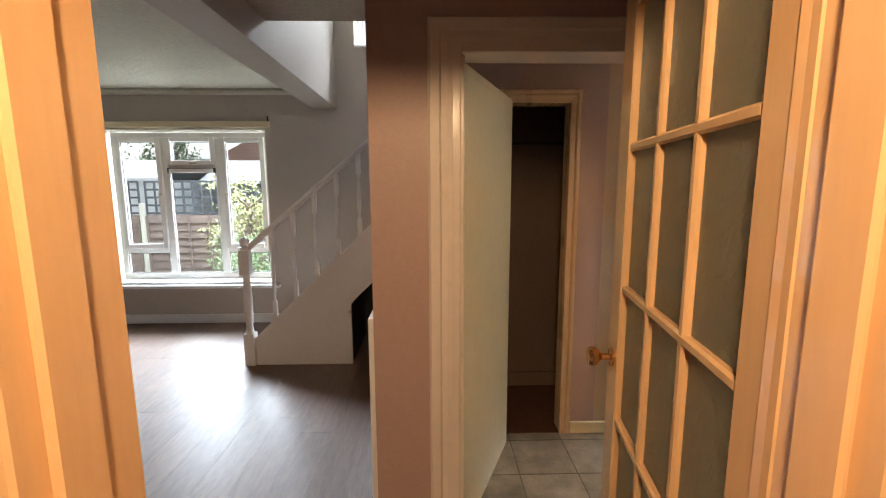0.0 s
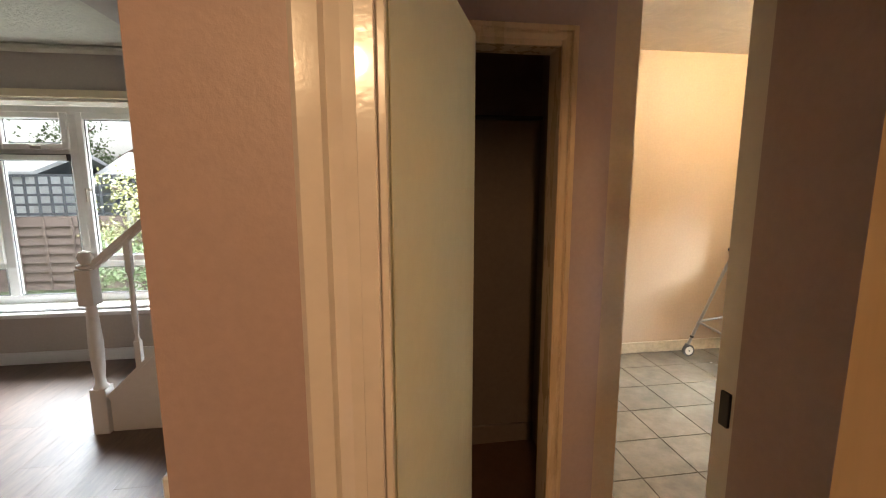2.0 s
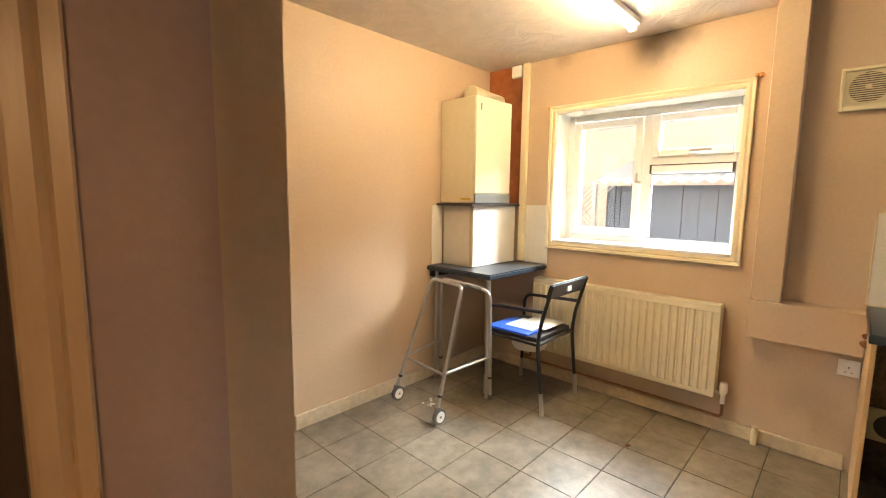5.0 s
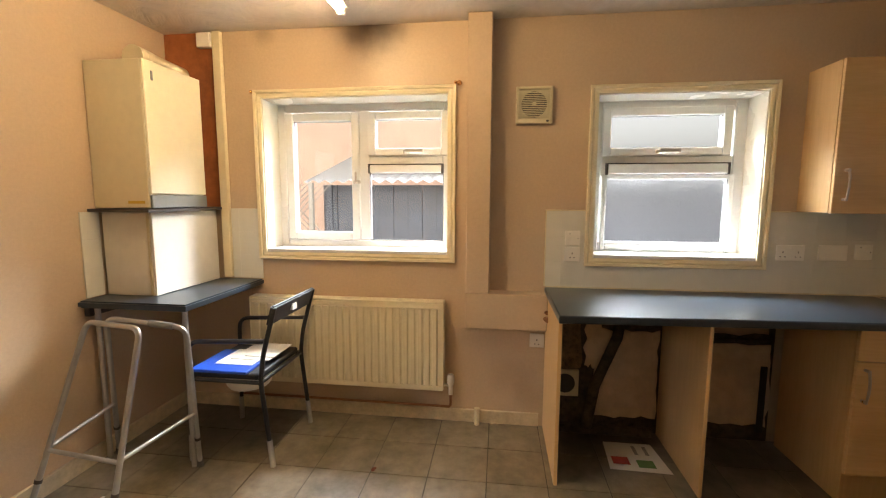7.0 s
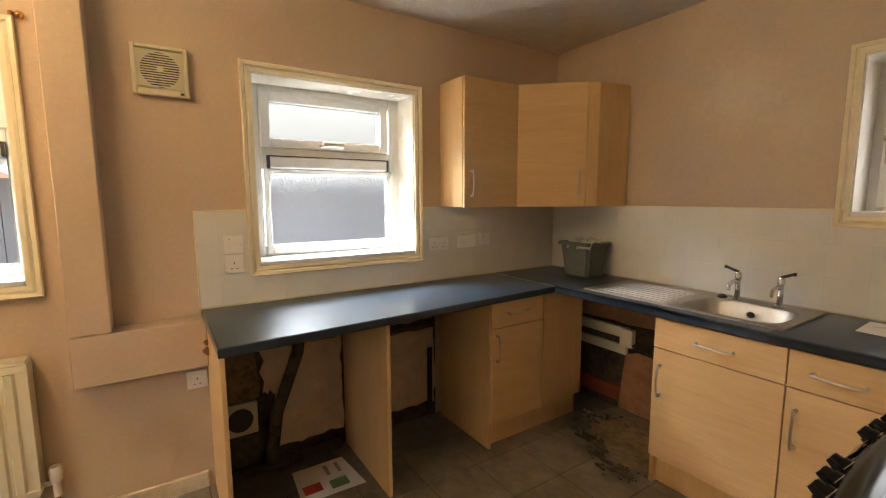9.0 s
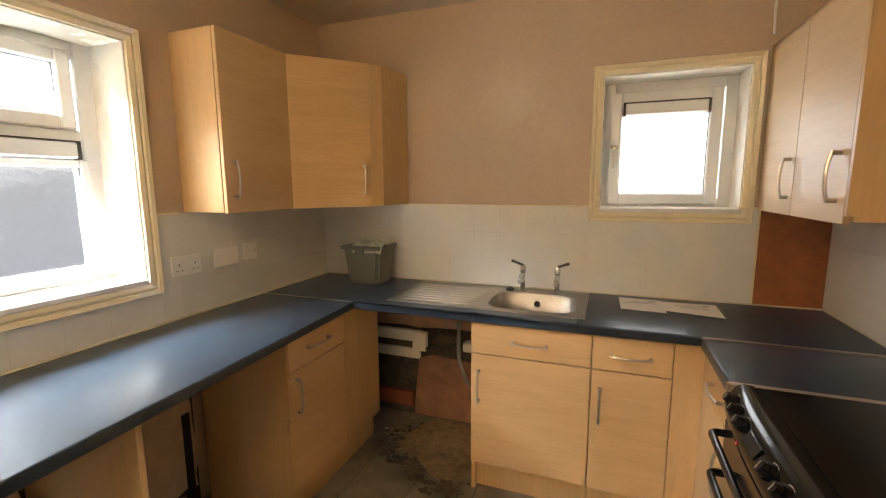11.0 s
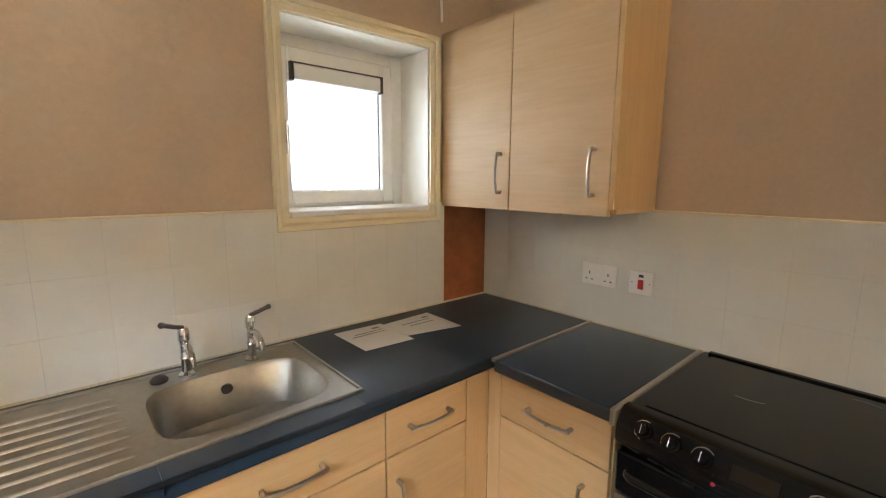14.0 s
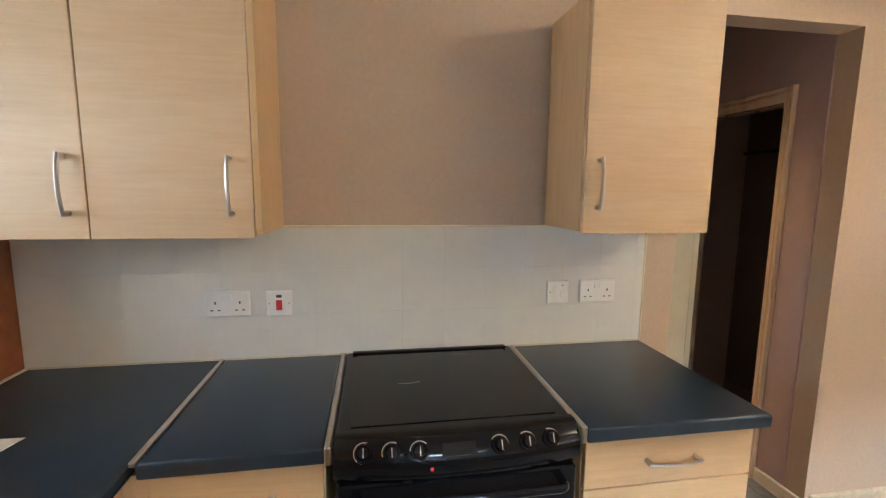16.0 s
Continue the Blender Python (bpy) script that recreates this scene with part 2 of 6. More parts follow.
# dark brown for the cupboard's walls, ceiling and skirting
DARKWALL = surface("dark_cupboard_brown", (.18, .13, .10), .7, var=.08, fine=40)
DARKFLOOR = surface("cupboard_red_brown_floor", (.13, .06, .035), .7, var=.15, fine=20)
GLASS = glass("clear_window_glass")
FROST = glass("obscured_window_glass", (.92, .95, .97), .35)
FROSTB = glass("bronze_obscured_glass", (.60, .60, .46), .3)
FROSTB.node_tree.nodes["Principled BSDF"].inputs["Transmission Weight"].default_value = .8
TUBE = glow("fluorescent_tube_light", (1, .77, .45), TUBE_GLOW)
GRASS = surface("lawn_grass", (.07, .11, .03), .9, var=.3, big=3, fine=60, bump=.6)
PAVE = surface("grey_paving", (.34, .33, .31), .9, var=.15, fine=20, bump=.2)
FENCE = surface("dark_brown_fence_timber", (.16, .115, .10), .8, var=.2, big=3, fine=20, bump=.2, stretch=(1, 1, 6))
FENCEG = surface("grey_fence_timber", (.06, .064, .078), .8, var=.2, big=3, fine=20, bump=.2, stretch=(6, 6, 1))
CONC = surface("concrete_post", (.40, .38, .34), .9, var=.15, fine=25, bump=.2)
BRICK = surface("orange_red_brick", (.45, .30, .235), .9, var=.15, big=2, fine=20, bump=.2, amount=.14)
MORTAR = surface("mortar", (.45, .41, .36), .95, var=.1, fine=30)
ROOFT = surface("grey_felt_roof", (.42, .43, .45), .85, var=.1, fine=25, bump=.2)
SLATE = surface("red_brown_roof_tile", (.22, .13, .10), .85, var=.2, fine=20, bump=.3)
# colour of the backdrop added behind the back door glass
BACKDROP = surface("pale_backdrop_grey", (.36, .41, .47), .9, var=.1, fine=20, bump=.2)
GRUBBY = surface("grubby_cream_paint", (.72, .59, .40), .35, var=.16, big=5, fine=24, bump=.05)
LATTICE = surface("weathered_lattice_timber", (.24, .21, .18), .85, var=.2, fine=14)
CORR = surface("pale_corrugated_sheet", (.55, .56, .57), .6, var=.1, fine=14)
LEAF = surface("green_leaves", (.11, .16, .06), .7, var=.3, big=2, fine=9, amount=.3)
LEAFY = surface("yellow_green_leaves", (.28, .28, .10), .7, var=.25, big=2, fine=9, amount=.25)
COPPER = surface("aged_copper", (.40, .20, .11), .4, .8, var=.2)
BARK = surface("tree_bark", (.12, .09, .07), .9, var=.25, fine=20, bump=.5)

# ---- building blocks ----
ORIGIN = {}
LOOSE = {"screw_head", "foot", "side_cover", "bracket", "lamp_holder", "posts", "pelmet_bracket", "dark_pipe"}


def box(bm, x0, y0, z0, x1, y1, z1, r=0.0, seg=1):
    m = Matrix.Translation(((x0 + x1) / 2, (y0 + y1) / 2, (z0 + z1) / 2)) @ Matrix.Diagonal((abs(x1 - x0), abs(y1 - y0), abs(z1 - z0), 1))
    vs = bmesh.ops.create_cube(bm, size=1, matrix=m)["verts"]
    if r:
        es = list({e for v in vs for e in v.link_edges})
        bmesh.ops.bevel(bm, geom=es, offset=r, segments=seg, affect='EDGES', profile=.5)
    return vs


def cyl(bm, a, b, r, r2=None, n=20, caps=True):
    a, b = Vector(a), Vector(b)
    q = (b - a).to_track_quat("Z", "Y").to_matrix().to_4x4()
    m = Matrix.Translation((a + b) / 2) @ q
    return bmesh.ops.create_cone(bm, cap_ends=caps, segments=n, radius1=r, radius2=r if r2 is None else r2, depth=(b - a).length, matrix=m)["verts"]


def ball(bm, c, r, s=(1, 1, 1), u=14, v=9):
    bmesh.ops.create_uvsphere(bm, u_segments=u, v_segments=v, radius=r, matrix=Matrix.Translation(c) @ Matrix.Diagonal((*s, 1)))


def rounded(points, r, n=5):
    """Points of a bent line with its corners rounded."""
    P = [Vector(p) for p in points]
    out = [P[0]]
    for a, b, c in zip(P, P[1:], P[2:]):
        k = min(r, (a - b).length * .45, (c - b).length * .45)
        s, e = b + (a - b).normalized() * k, b + (c - b).normalized() * k
        for i in range(n + 1):
            t = i / n
            out.append((1 - t) ** 2 * s + 2 * t * (1 - t) * b + t * t * e)
    return out + [P[-1]]


def tube(bm, points, r, n=10):
    P = [Vector(p) for p in points]
    rings, up = [], None
    for i, p in enumerate(P):
        d = (P[min(i + 1, len(P) - 1)] - P[max(i - 1, 0)]).normalized()
        if up is None:
            up = d.orthogonal().normalized()
        up = (up - d * up.dot(d)).normalized()
        side = d.cross(up)
        rings.append([bm.verts.new(p + r * (math.cos(2 * math.pi * k / n) * up + math.sin(2 * math.pi * k / n) * side)) for k in range(n)])
    for A, B in zip(rings, rings[1:]):
        for k in range(n):
            bm.faces.new((A[k], A[(k + 1) % n], B[(k + 1) % n], B[k]))
    bm.faces.new(rings[0][::-1])
    bm.faces.new(rings[-1])


def prism(bm, outline, axis, a, b):
    """A closed outline of (u, v) drawn out along an axis from a to b."""
    def P(u, v, w):
        return {'x': (w, u, v), 'y': (u, w, v), 'z': (u, v, w)}[axis]
    A = [bm.verts.new(P(u, v, a)) for u, v in outline]
    B = [bm.verts.new(P(u, v, b)) for u, v in outline]
    bm.faces.new(A)
    bm.faces.new(B[::-1])
    for i in range(len(A)):
        j = (i + 1) % len(A)
        bm.faces.new((A[i], B[i], B[j], A[j]))


def lathe(bm, profile, centre, n=14):
    """A turned piece about a standing axis: (radius, height) pairs."""
    cx, cy, cz = centre
    rings = [[bm.verts.new((cx + r * math.cos(2 * math.pi * k / n), cy + r * math.sin(2 * math.pi * k / n), cz + z)) for k in range(n)] for r, z in profile]
    for A, B in zip(rings, rings[1:]):
        for k in range(n):
            bm.faces.new((A[k], A[(k + 1) % n], B[(k + 1) % n], B[k]))
    bm.faces.new(rings[0][::-1])
    bm.faces.new(rings[-1])


def finish(name, bm, mat, parent=None, smooth=False, origin=None, turn=None, **tags):
    """Turns a bmesh drawn in world places into an object; its origin lies at its base, or at its parent's."""
    bmesh.ops.recalc_face_normals(bm, faces=bm.faces)
    if parent is not None:
        o = ORIGIN[parent.name]
    elif origin is not None:
        o = Vector(origin)
    else:
        c = [v.co for v in bm.verts]
        o = Vector(((min(v.x for v in c) + max(v.x for v in c)) / 2, (min(v.y for v in c) + max(v.y for v in c)) / 2, min(v.z for v in c)))
    bmesh.ops.translate(bm, verts=bm.verts, vec=-o)
    me = bpy.data.meshes.new(name)
    bm.to_mesh(me)
    bm.free()
    me.materials.append(mat)
    if smooth:
        me.polygons.foreach_set("use_smooth", [True] * len(me.polygons))
        me.set_sharp_from_angle(angle=radians(38))
    ob = new(name, me)
    if parent is not None:
        ob.parent = parent
    else:
        ob.location = o
    ORIGIN[ob.name] = o
    return tagged(ob, **tags)


def thing(name, base, label, category, group="", kind=""):
    e = new(name)
    e.location = base
    e.empty_display_size = .1
    ORIGIN[e.name] = Vector(base)
    return tagged(e, label, category, group, kind)


def made(fn, *a, **k):
    bm = bmesh.new()
    fn(bm, *a, **k)
    return bm


def boxed(name, dims, mat, parent=None, r=0.0, smooth=False, seg=1, **tags):
    """One mesh of one or more boxes; loose repeats become parts of their own."""
    if isinstance(dims, list) and name in LOOSE:
        return [boxed(name, d, mat, parent, r, smooth, seg, **tags) for d in dims][-1]
    bm = bmesh.new()
    for d in (dims if isinstance(dims, list) else [dims]):
        box(bm, *d, r=r, seg=seg)
    return finish(name, bm, mat, parent, smooth, **tags)


def wall(name, axis, a0, a1, b0, b1, z0, z1, mat, holes=(), **tags):
    """A wall whose thickness runs along axis from a0 to a1 and its length from b0 to b1, with holes (b, b, z, z) right through it."""
    bs = sorted({b0, b1, *[h[0] for h in holes], *[h[1] for h in holes]})
    zs = sorted({z0, z1, *[h[2] for h in holes], *[h[3] for h in holes]})
    bm = bmesh.new()
    for u0, u1 in zip(bs, bs[1:]):
        run = None
        for w0, w1 in zip(zs, zs[1:]):
            um, wm = (u0 + u1) / 2, (w0 + w1) / 2
            solid = not any(h[0] < um < h[1] and h[2] < wm < h[3] for h in holes)
            if solid:
                run = (run[0], w1) if run else (w0, w1)
            if run and (not solid or w1 == zs[-1]):
                d = (a0, u0, run[0], a1, u1, run[1]) if axis == 'x' else (u0, a0, run[0], u1, a1, run[1])
                box(bm, *d)
                run = None
    bmesh.ops.remove_doubles(bm, verts=bm.verts, dist=1e-5)
    return finish(name, bm, mat, kind="structure", **tags)


# ---- large structure ----
E_X, N_Y, CEIL_Z = 2.745, 4.893, 2.50
W1 = (3.03, 4.24, 1.095, 2.085)      # east window over the radiator: y, y, z, z of the hole
W2 = (1.23, 2.147, 1.095, 2.058)      # east window over the worktop
W3 = (.366, 1.012, 1.352, 2.043)       # south window over the sink: x, x, z, z
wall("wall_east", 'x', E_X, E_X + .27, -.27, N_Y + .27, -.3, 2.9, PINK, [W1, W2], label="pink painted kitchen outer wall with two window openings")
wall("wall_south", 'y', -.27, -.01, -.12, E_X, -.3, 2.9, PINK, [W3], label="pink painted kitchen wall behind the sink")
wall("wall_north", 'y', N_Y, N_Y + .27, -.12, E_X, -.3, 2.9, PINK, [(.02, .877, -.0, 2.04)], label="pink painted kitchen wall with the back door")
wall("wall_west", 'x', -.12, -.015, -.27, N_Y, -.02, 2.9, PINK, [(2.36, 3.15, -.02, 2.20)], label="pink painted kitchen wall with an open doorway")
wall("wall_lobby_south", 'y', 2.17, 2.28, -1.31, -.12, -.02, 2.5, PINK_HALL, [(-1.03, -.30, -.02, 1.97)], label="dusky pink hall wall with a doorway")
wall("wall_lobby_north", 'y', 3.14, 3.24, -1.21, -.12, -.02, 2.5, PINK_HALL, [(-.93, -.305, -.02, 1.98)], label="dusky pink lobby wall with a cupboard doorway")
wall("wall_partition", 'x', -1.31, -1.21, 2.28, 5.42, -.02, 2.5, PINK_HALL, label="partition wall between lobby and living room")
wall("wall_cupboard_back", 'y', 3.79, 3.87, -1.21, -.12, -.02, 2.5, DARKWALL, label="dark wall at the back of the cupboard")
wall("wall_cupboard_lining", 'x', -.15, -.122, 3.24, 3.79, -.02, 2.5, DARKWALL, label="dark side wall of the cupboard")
LW = (-4.66, -2.86, .44, 2.10)
wall("wall_living_north", 'y', 5.42, 5.70, -5.6, -.12, -.4, 5.2, GREY, [LW, (-1.90, -1.30, 2.92, 3.9)], label="warm grey living room wall with a wide window")
wall("wall_living_west", 'x', -5.66, -5.38, .9, 5.42, -.02, 2.9, GREY, label="warm grey living room side wall")
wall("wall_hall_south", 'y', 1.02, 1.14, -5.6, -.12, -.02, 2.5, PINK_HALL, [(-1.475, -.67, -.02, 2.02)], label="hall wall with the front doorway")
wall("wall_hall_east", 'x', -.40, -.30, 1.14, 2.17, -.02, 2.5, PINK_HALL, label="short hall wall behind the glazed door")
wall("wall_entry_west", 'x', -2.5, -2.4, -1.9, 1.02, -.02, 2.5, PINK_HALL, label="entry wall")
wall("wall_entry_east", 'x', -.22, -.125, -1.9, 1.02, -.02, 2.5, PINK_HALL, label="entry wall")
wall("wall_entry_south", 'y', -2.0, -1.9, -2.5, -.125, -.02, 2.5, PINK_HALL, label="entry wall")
wall("wall_stairwell", 'x', -2.35, -2.10, 3.50, 5.42, 2.31, 5.2, GREY, label="grey stairwell side wall above the ceiling edge")
wall("beam_stairwell", 'x', -2.35, -2.10, 1.14, 3.50, 2.31, 2.5, GREY, label="grey downstand beam along the ceiling edge")
wall("wall_stairwell_south", 'y', 3.40, 3.50, -2.22, .0, 2.62, 5.2, GREY, label="grey stairwell wall above the hall ceiling")
wall("wall_stairwell_east", 'x', -.4, -.3, 3.50, 5.42, 2.5, 5.2, GREY, label="grey landing wall")
boxed("ceiling_kitchen", (-.015, -.01, CEIL_Z, E_X, N_Y, CEIL_Z + .12), CEIL, kind="structure", label="swirled cream plaster kitchen ceiling")
boxed("ceiling_living", (-5.38, 1.14, 2.5, -2.22, 5.42, 2.62), CEIL_L, kind="structure", label="stippled off-white living room ceiling")
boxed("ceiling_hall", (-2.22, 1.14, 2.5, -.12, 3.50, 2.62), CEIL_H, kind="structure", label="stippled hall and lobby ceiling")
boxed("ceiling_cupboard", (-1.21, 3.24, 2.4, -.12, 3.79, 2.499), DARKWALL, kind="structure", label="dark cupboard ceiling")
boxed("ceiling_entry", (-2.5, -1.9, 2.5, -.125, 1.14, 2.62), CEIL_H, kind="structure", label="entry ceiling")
boxed("ceiling_stairwell", (-2.22, 3.40, 5.2, -.12, 5.70, 5.3), CEIL_L, kind="structure", label="upper stairwell ceiling")
FLOOR_K = boxed("floor_kitchen", [(-.12, -.01, -.12, E_X, N_Y, -.004), (-1.21, 2.17, -.12, -.12, 3.14, -.004), (.02, N_Y, -.12, .877, N_Y + .27, -.004)], VGROUT, kind="structure", label="grey-brown stone-look tiled kitchen floor")
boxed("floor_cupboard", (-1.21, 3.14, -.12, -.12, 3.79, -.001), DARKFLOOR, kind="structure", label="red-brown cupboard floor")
FLOOR_L = boxed("floor_living", [(-5.38, 1.14, -.12, -1.31, 5.42, -.004), (-1.31, 1.14, -.12, -.40, 2.17, -.004), (-2.4, -1.9, -.12, -.22, 1.14, -.004)], PGAP, kind="structure", label="brown oak laminate plank floor")


def strip(name, runs, mat, label, r=.004):
    return boxed(name, runs, mat, r=r, kind="structure", label=label)


strip("baseboard_kitchen", [(.877, N_Y - .018, 0, E_X, N_Y, .095), (E_X - .018, 2.44, 0, E_X, N_Y - .02, .085), (-.015, 3.17, 0, .003, N_Y, .095)], GRUBBY, "cream gloss painted skirting board")
strip("baseboard_lobby", [(-.268, 3.122, 0, -.012, 3.14, .075)], CREAM, "cream painted lobby skirting board")
strip("baseboard_cupboard", [(-1.2, 3.772, 0, -.152, 3.79, .11)], DARKWALL, "dark cupboard skirting")
strip("baseboard_living", [(-5.38, 5.402, 0, -2.2, 5.42, .10), (-5.38, 1.14, 0, -5.362, 5.40, .10)], WHITE, "white painted living room skirting board")
strip("coving_living", [(-5.38, 5.36, 2.44, -2.35, 5.42, 2.5), (-5.38, 1.14, 2.44, -5.32, 5.36, 2.5)], CEIL_L, "cream ceiling coving", r=.02)


def casing(name, axis, face, out, a0, a1, z0, z1, w, mat, label, foot=False):
    """A moulded surround on a wall face: a board and a raised outer bead, mitred at the corners."""
    bm = bmesh.new()
    prof = [(0, 0), (0, .012), (w * .35, .016), (w * .55, .012), (w * .62, .020), (w * .92, .024), (w, .014), (w, 0)]
    corners = [(a0, z0, -1, -1), (a0, z1, -1, 1), (a1, z1, 1, 1), (a1, z0, 1, -1)]
    rows = []
    for a, z, sa, sz in corners:
        if foot and sz < 0:
            sz = 0
        rows.append([bm.verts.new(((face + out * h, a + sa * u, z + sz * u) if axis == 'x' else (a + sa * u, face + out * h, z + sz * u))) for u, h in prof])
    pairs = list(zip(rows, rows[1:])) + ([] if foot else [(rows[3], rows[0])])
    for A, B in pairs:
        for i in range(len(prof) - 1):
            bm.faces.new((A[i], A[i + 1], B[i + 1], B[i]))
        bm.faces.new((A[-1], A[0], B[0], B[-1]))
    if foot:
        bm.faces.new(rows[0])
        bm.faces.new(rows[3][::-1])
    return finish(name, bm, mat, kind="structure", label=label)


casing("trim_window_radiator", 'x', E_X, -1, *W1, .050, CREAM, "cream moulded window surround")
casing("trim_window_worktop", 'x', E_X, -1, *W2, .050, CREAM, "cream moulded window surround")
casing("trim_window_sink", 'y', -.01, 1, *W3, .050, CREAM, "cream moulded window surround")
casing("trim_lobby_door", 'y', 2.17, -1, -1.01, -.322, 0, 1.95, .10, FRAME_W, "off-white gloss door architrave", foot=True)
casing("trim_cupboard_door", 'y', 3.14, -1, -.915, -.322, 0, 1.975, .052, TAN_TRIM, "cream gloss cupboard architrave", foot=True)
casing("trim_entry_door", 'y', 1.14, 1, -1.455, -.69, 0, 1.99, .07, WARM_TRIM, "door architrave coloured as in warm lamplight", foot=True)
casing("trim_entry_door", 'y', 1.02, -1, -1.455, -.69, 0, 1.99, .09, WARM_TRIM, "door architrave coloured as in warm lamplight", foot=True)
boxed("trim_lobby_door_lining", [(-1.03, 2.155, 0, -1.0, 2.295, 1.97), (-.33, 2.155, 0, -.30, 2.295, 1.97), (-1.0, 2.155, 1.94, -.33, 2.295, 1.97), (-.345, 2.185, 0, -.33, 2.235, 1.94), (-1.0, 2.185, 0, -.985, 2.235, 1.94)], FRAME_W, r=.003, kind="structure", label="off-white gloss door lining with stop")
boxed("trim_strike_plate", [(-.336, 2.25, .99, -.329, 2.272, 1.06)], DARKP, kind="structure", label="dark latch plate in the door lining")
boxed("trim_cupboard_lining", [(-.93, 3.13, 0, -.905, 3.25, 1.98), (-.33, 3.13, 0, -.305, 3.25, 1.98), (-.905, 3.13, 1.955, -.33, 3.25, 1.98)], TAN_TRIM, r=.003, kind="structure", label="cream gloss cupboard door lining")
boxed("trim_entry_lining", [(-1.475, 1.0, 0, -1.445, 1.155, 2.01), (-.70, 1.0, 0, -.67, 1.155, 2.01), (-1.445, 1.0, 1.98, -.70, 1.155, 2.01), (-1.445, 1.03, 0, -1.433, 1.09, 1.98), (-.712, 1.03, 0, -.70, 1.09, 1.98)], WARM_TRIM, r=.004, kind="structure", label="door lining coloured as in warm lamplight")


# ---- windows ----
def window(name, axis, face, out, a0, a1, z0, z1, frame_at, bars, panes, label, sill=True, sill_mat=None, reveal=REVEAL, vents=(), handles=(), glass_mats=None):
    """A white plastic window set back in its hole. bars: frame boxes (a, a, z, z, front); panes: (a, a, z, z)."""
    c = ((face, (a0 + a1) / 2, z0) if axis == 'x' else ((a0 + a1) / 2, face, z0))
    e = thing(name, c, label, "window", kind="structure")

    def put(bm, p0, p1, u0, u1, w0, w1, r=0.0):
        lo, hi = sorted((face + out * p0, face + out * p1))
        if axis == 'x':
            box(bm, lo, u0, w0, hi, u1, w1, r=r)
        else:
            box(bm, u0, lo, w0, u1, hi, w1, r=r)
    bm = bmesh.new()
    put(bm, .002, frame_at, a0, a0 + .006, z0, z1)
    put(bm, .002, frame_at, a1 - .006, a1, z0, z1)
    put(bm, .002, frame_at, a0 + .006, a1 - .006, z1 - .006, z1)
    finish("reveal_lining", bm, reveal, e)
    bm = bmesh.new()
    put(bm, -.012, frame_at, a0 + .006, a1 - .006, z0, z0 + .022, r=.004)
    finish("sill", bm, sill_mat or WHITE, e)
    bm = bmesh.new()
    for u0, u1, w0, w1, f in bars:
        put(bm, frame_at - f, frame_at + .05, u0, u1, w0, w1, r=.006)
    finish("frame", bm, UPVC, e)
    for i, (u0, u1, w0, w1) in enumerate(panes):
        bm = bmesh.new()
        put(bm, frame_at + .012, frame_at + .018, u0 - .008, u1 + .008, w0 - .008, w1 + .008)
        g = finish("pane", bm, (glass_mats or {}).get(i, GLASS), e)
        g.visible_shadow = False
        bm = bmesh.new()
        for s in ((u0 - .004, u0 + .003, w0, w1), (u1 - .003, u1 + .004, w0, w1), (u0, u1, w0 - .004, w0 + .003), (u0, u1, w1 - .003, w1 + .004)):
            put(bm, frame_at + .004, frame_at + .012, *s)
        finish("glazing_seal", bm, GREYP, e)
    for u0, u1, w0, w1 in vents:
        bm = bmesh.new()
        put(bm, frame_at - .035, frame_at, u0 + .012, u1 - .012, w0, w1, r=.005)
        finish("trickle_vent", bm, UPVC, e)
        bm = bmesh.new()
        put(bm, frame_at - .034, frame_at, u0, u0 + .012, w0 - .004, w1 + .006)
        put(bm, frame_at - .034, frame_at, u1 - .012, u1, w0 - .004, w1 + .006)
        put(bm, frame_at - .03, frame_at, u0, u1, w1 + .002, w1 + .007)
        finish("vent_end", bm, DARKP, e)
    for (u, w, du, dw) in handles:
        bm = bmesh.new()
        put(bm, frame_at - .030, frame_at, u - .022, u + .022, w - .012, w + .012, r=.004)
        put(bm, frame_at - .050, frame_at - .028, u - .010, u + .010, w - .010, w + .010, r=.004)
        put(bm, frame_at - .052, frame_at - .038, min(u, u + du) - .006, max(u, u + du) + .006, min(w, w + dw) - .006, max(w, w + dw) + .006, r=.003)
        finish("handle", bm, STEEL, e)
    return e


def ring(a0, a1, z0, z1, w, f):
    return [(a0, a0 + w, z0, z1, f), (a1 - w, a1, z0, z1, f), (a0 + w, a1 - w, z0, z0 + w, f), (a0 + w, a1 - w, z1 - w, z1, f)]


fd = .20
window("window_1", 'x', E_X, 1, *W1, fd,
       ring(W1[0], W1[1], W1[2] + .012, W1[3], .055, .0) + [(3.589, 3.66, W1[2] + .067, W1[3] - .055, .0)]
       + ring(3.655, 4.178, 1.163, 2.022, .056, .018) + ring(3.048, 3.595, 1.732, 2.022, .052, .018) + [(3.085, 3.589, 1.615, 1.735, .0)],
       [(3.711, 4.122, 1.219, 1.966), (3.10, 3.543, 1.784, 1.97), (3.085, 3.589, 1.162, 1.615)],
       "white plastic kitchen window with top vent and latch", vents=[(3.083, 3.591, 1.621, 1.672)], handles=[(3.33, 1.757, -.11, .012), (3.675, 1.56, 0, .06)])
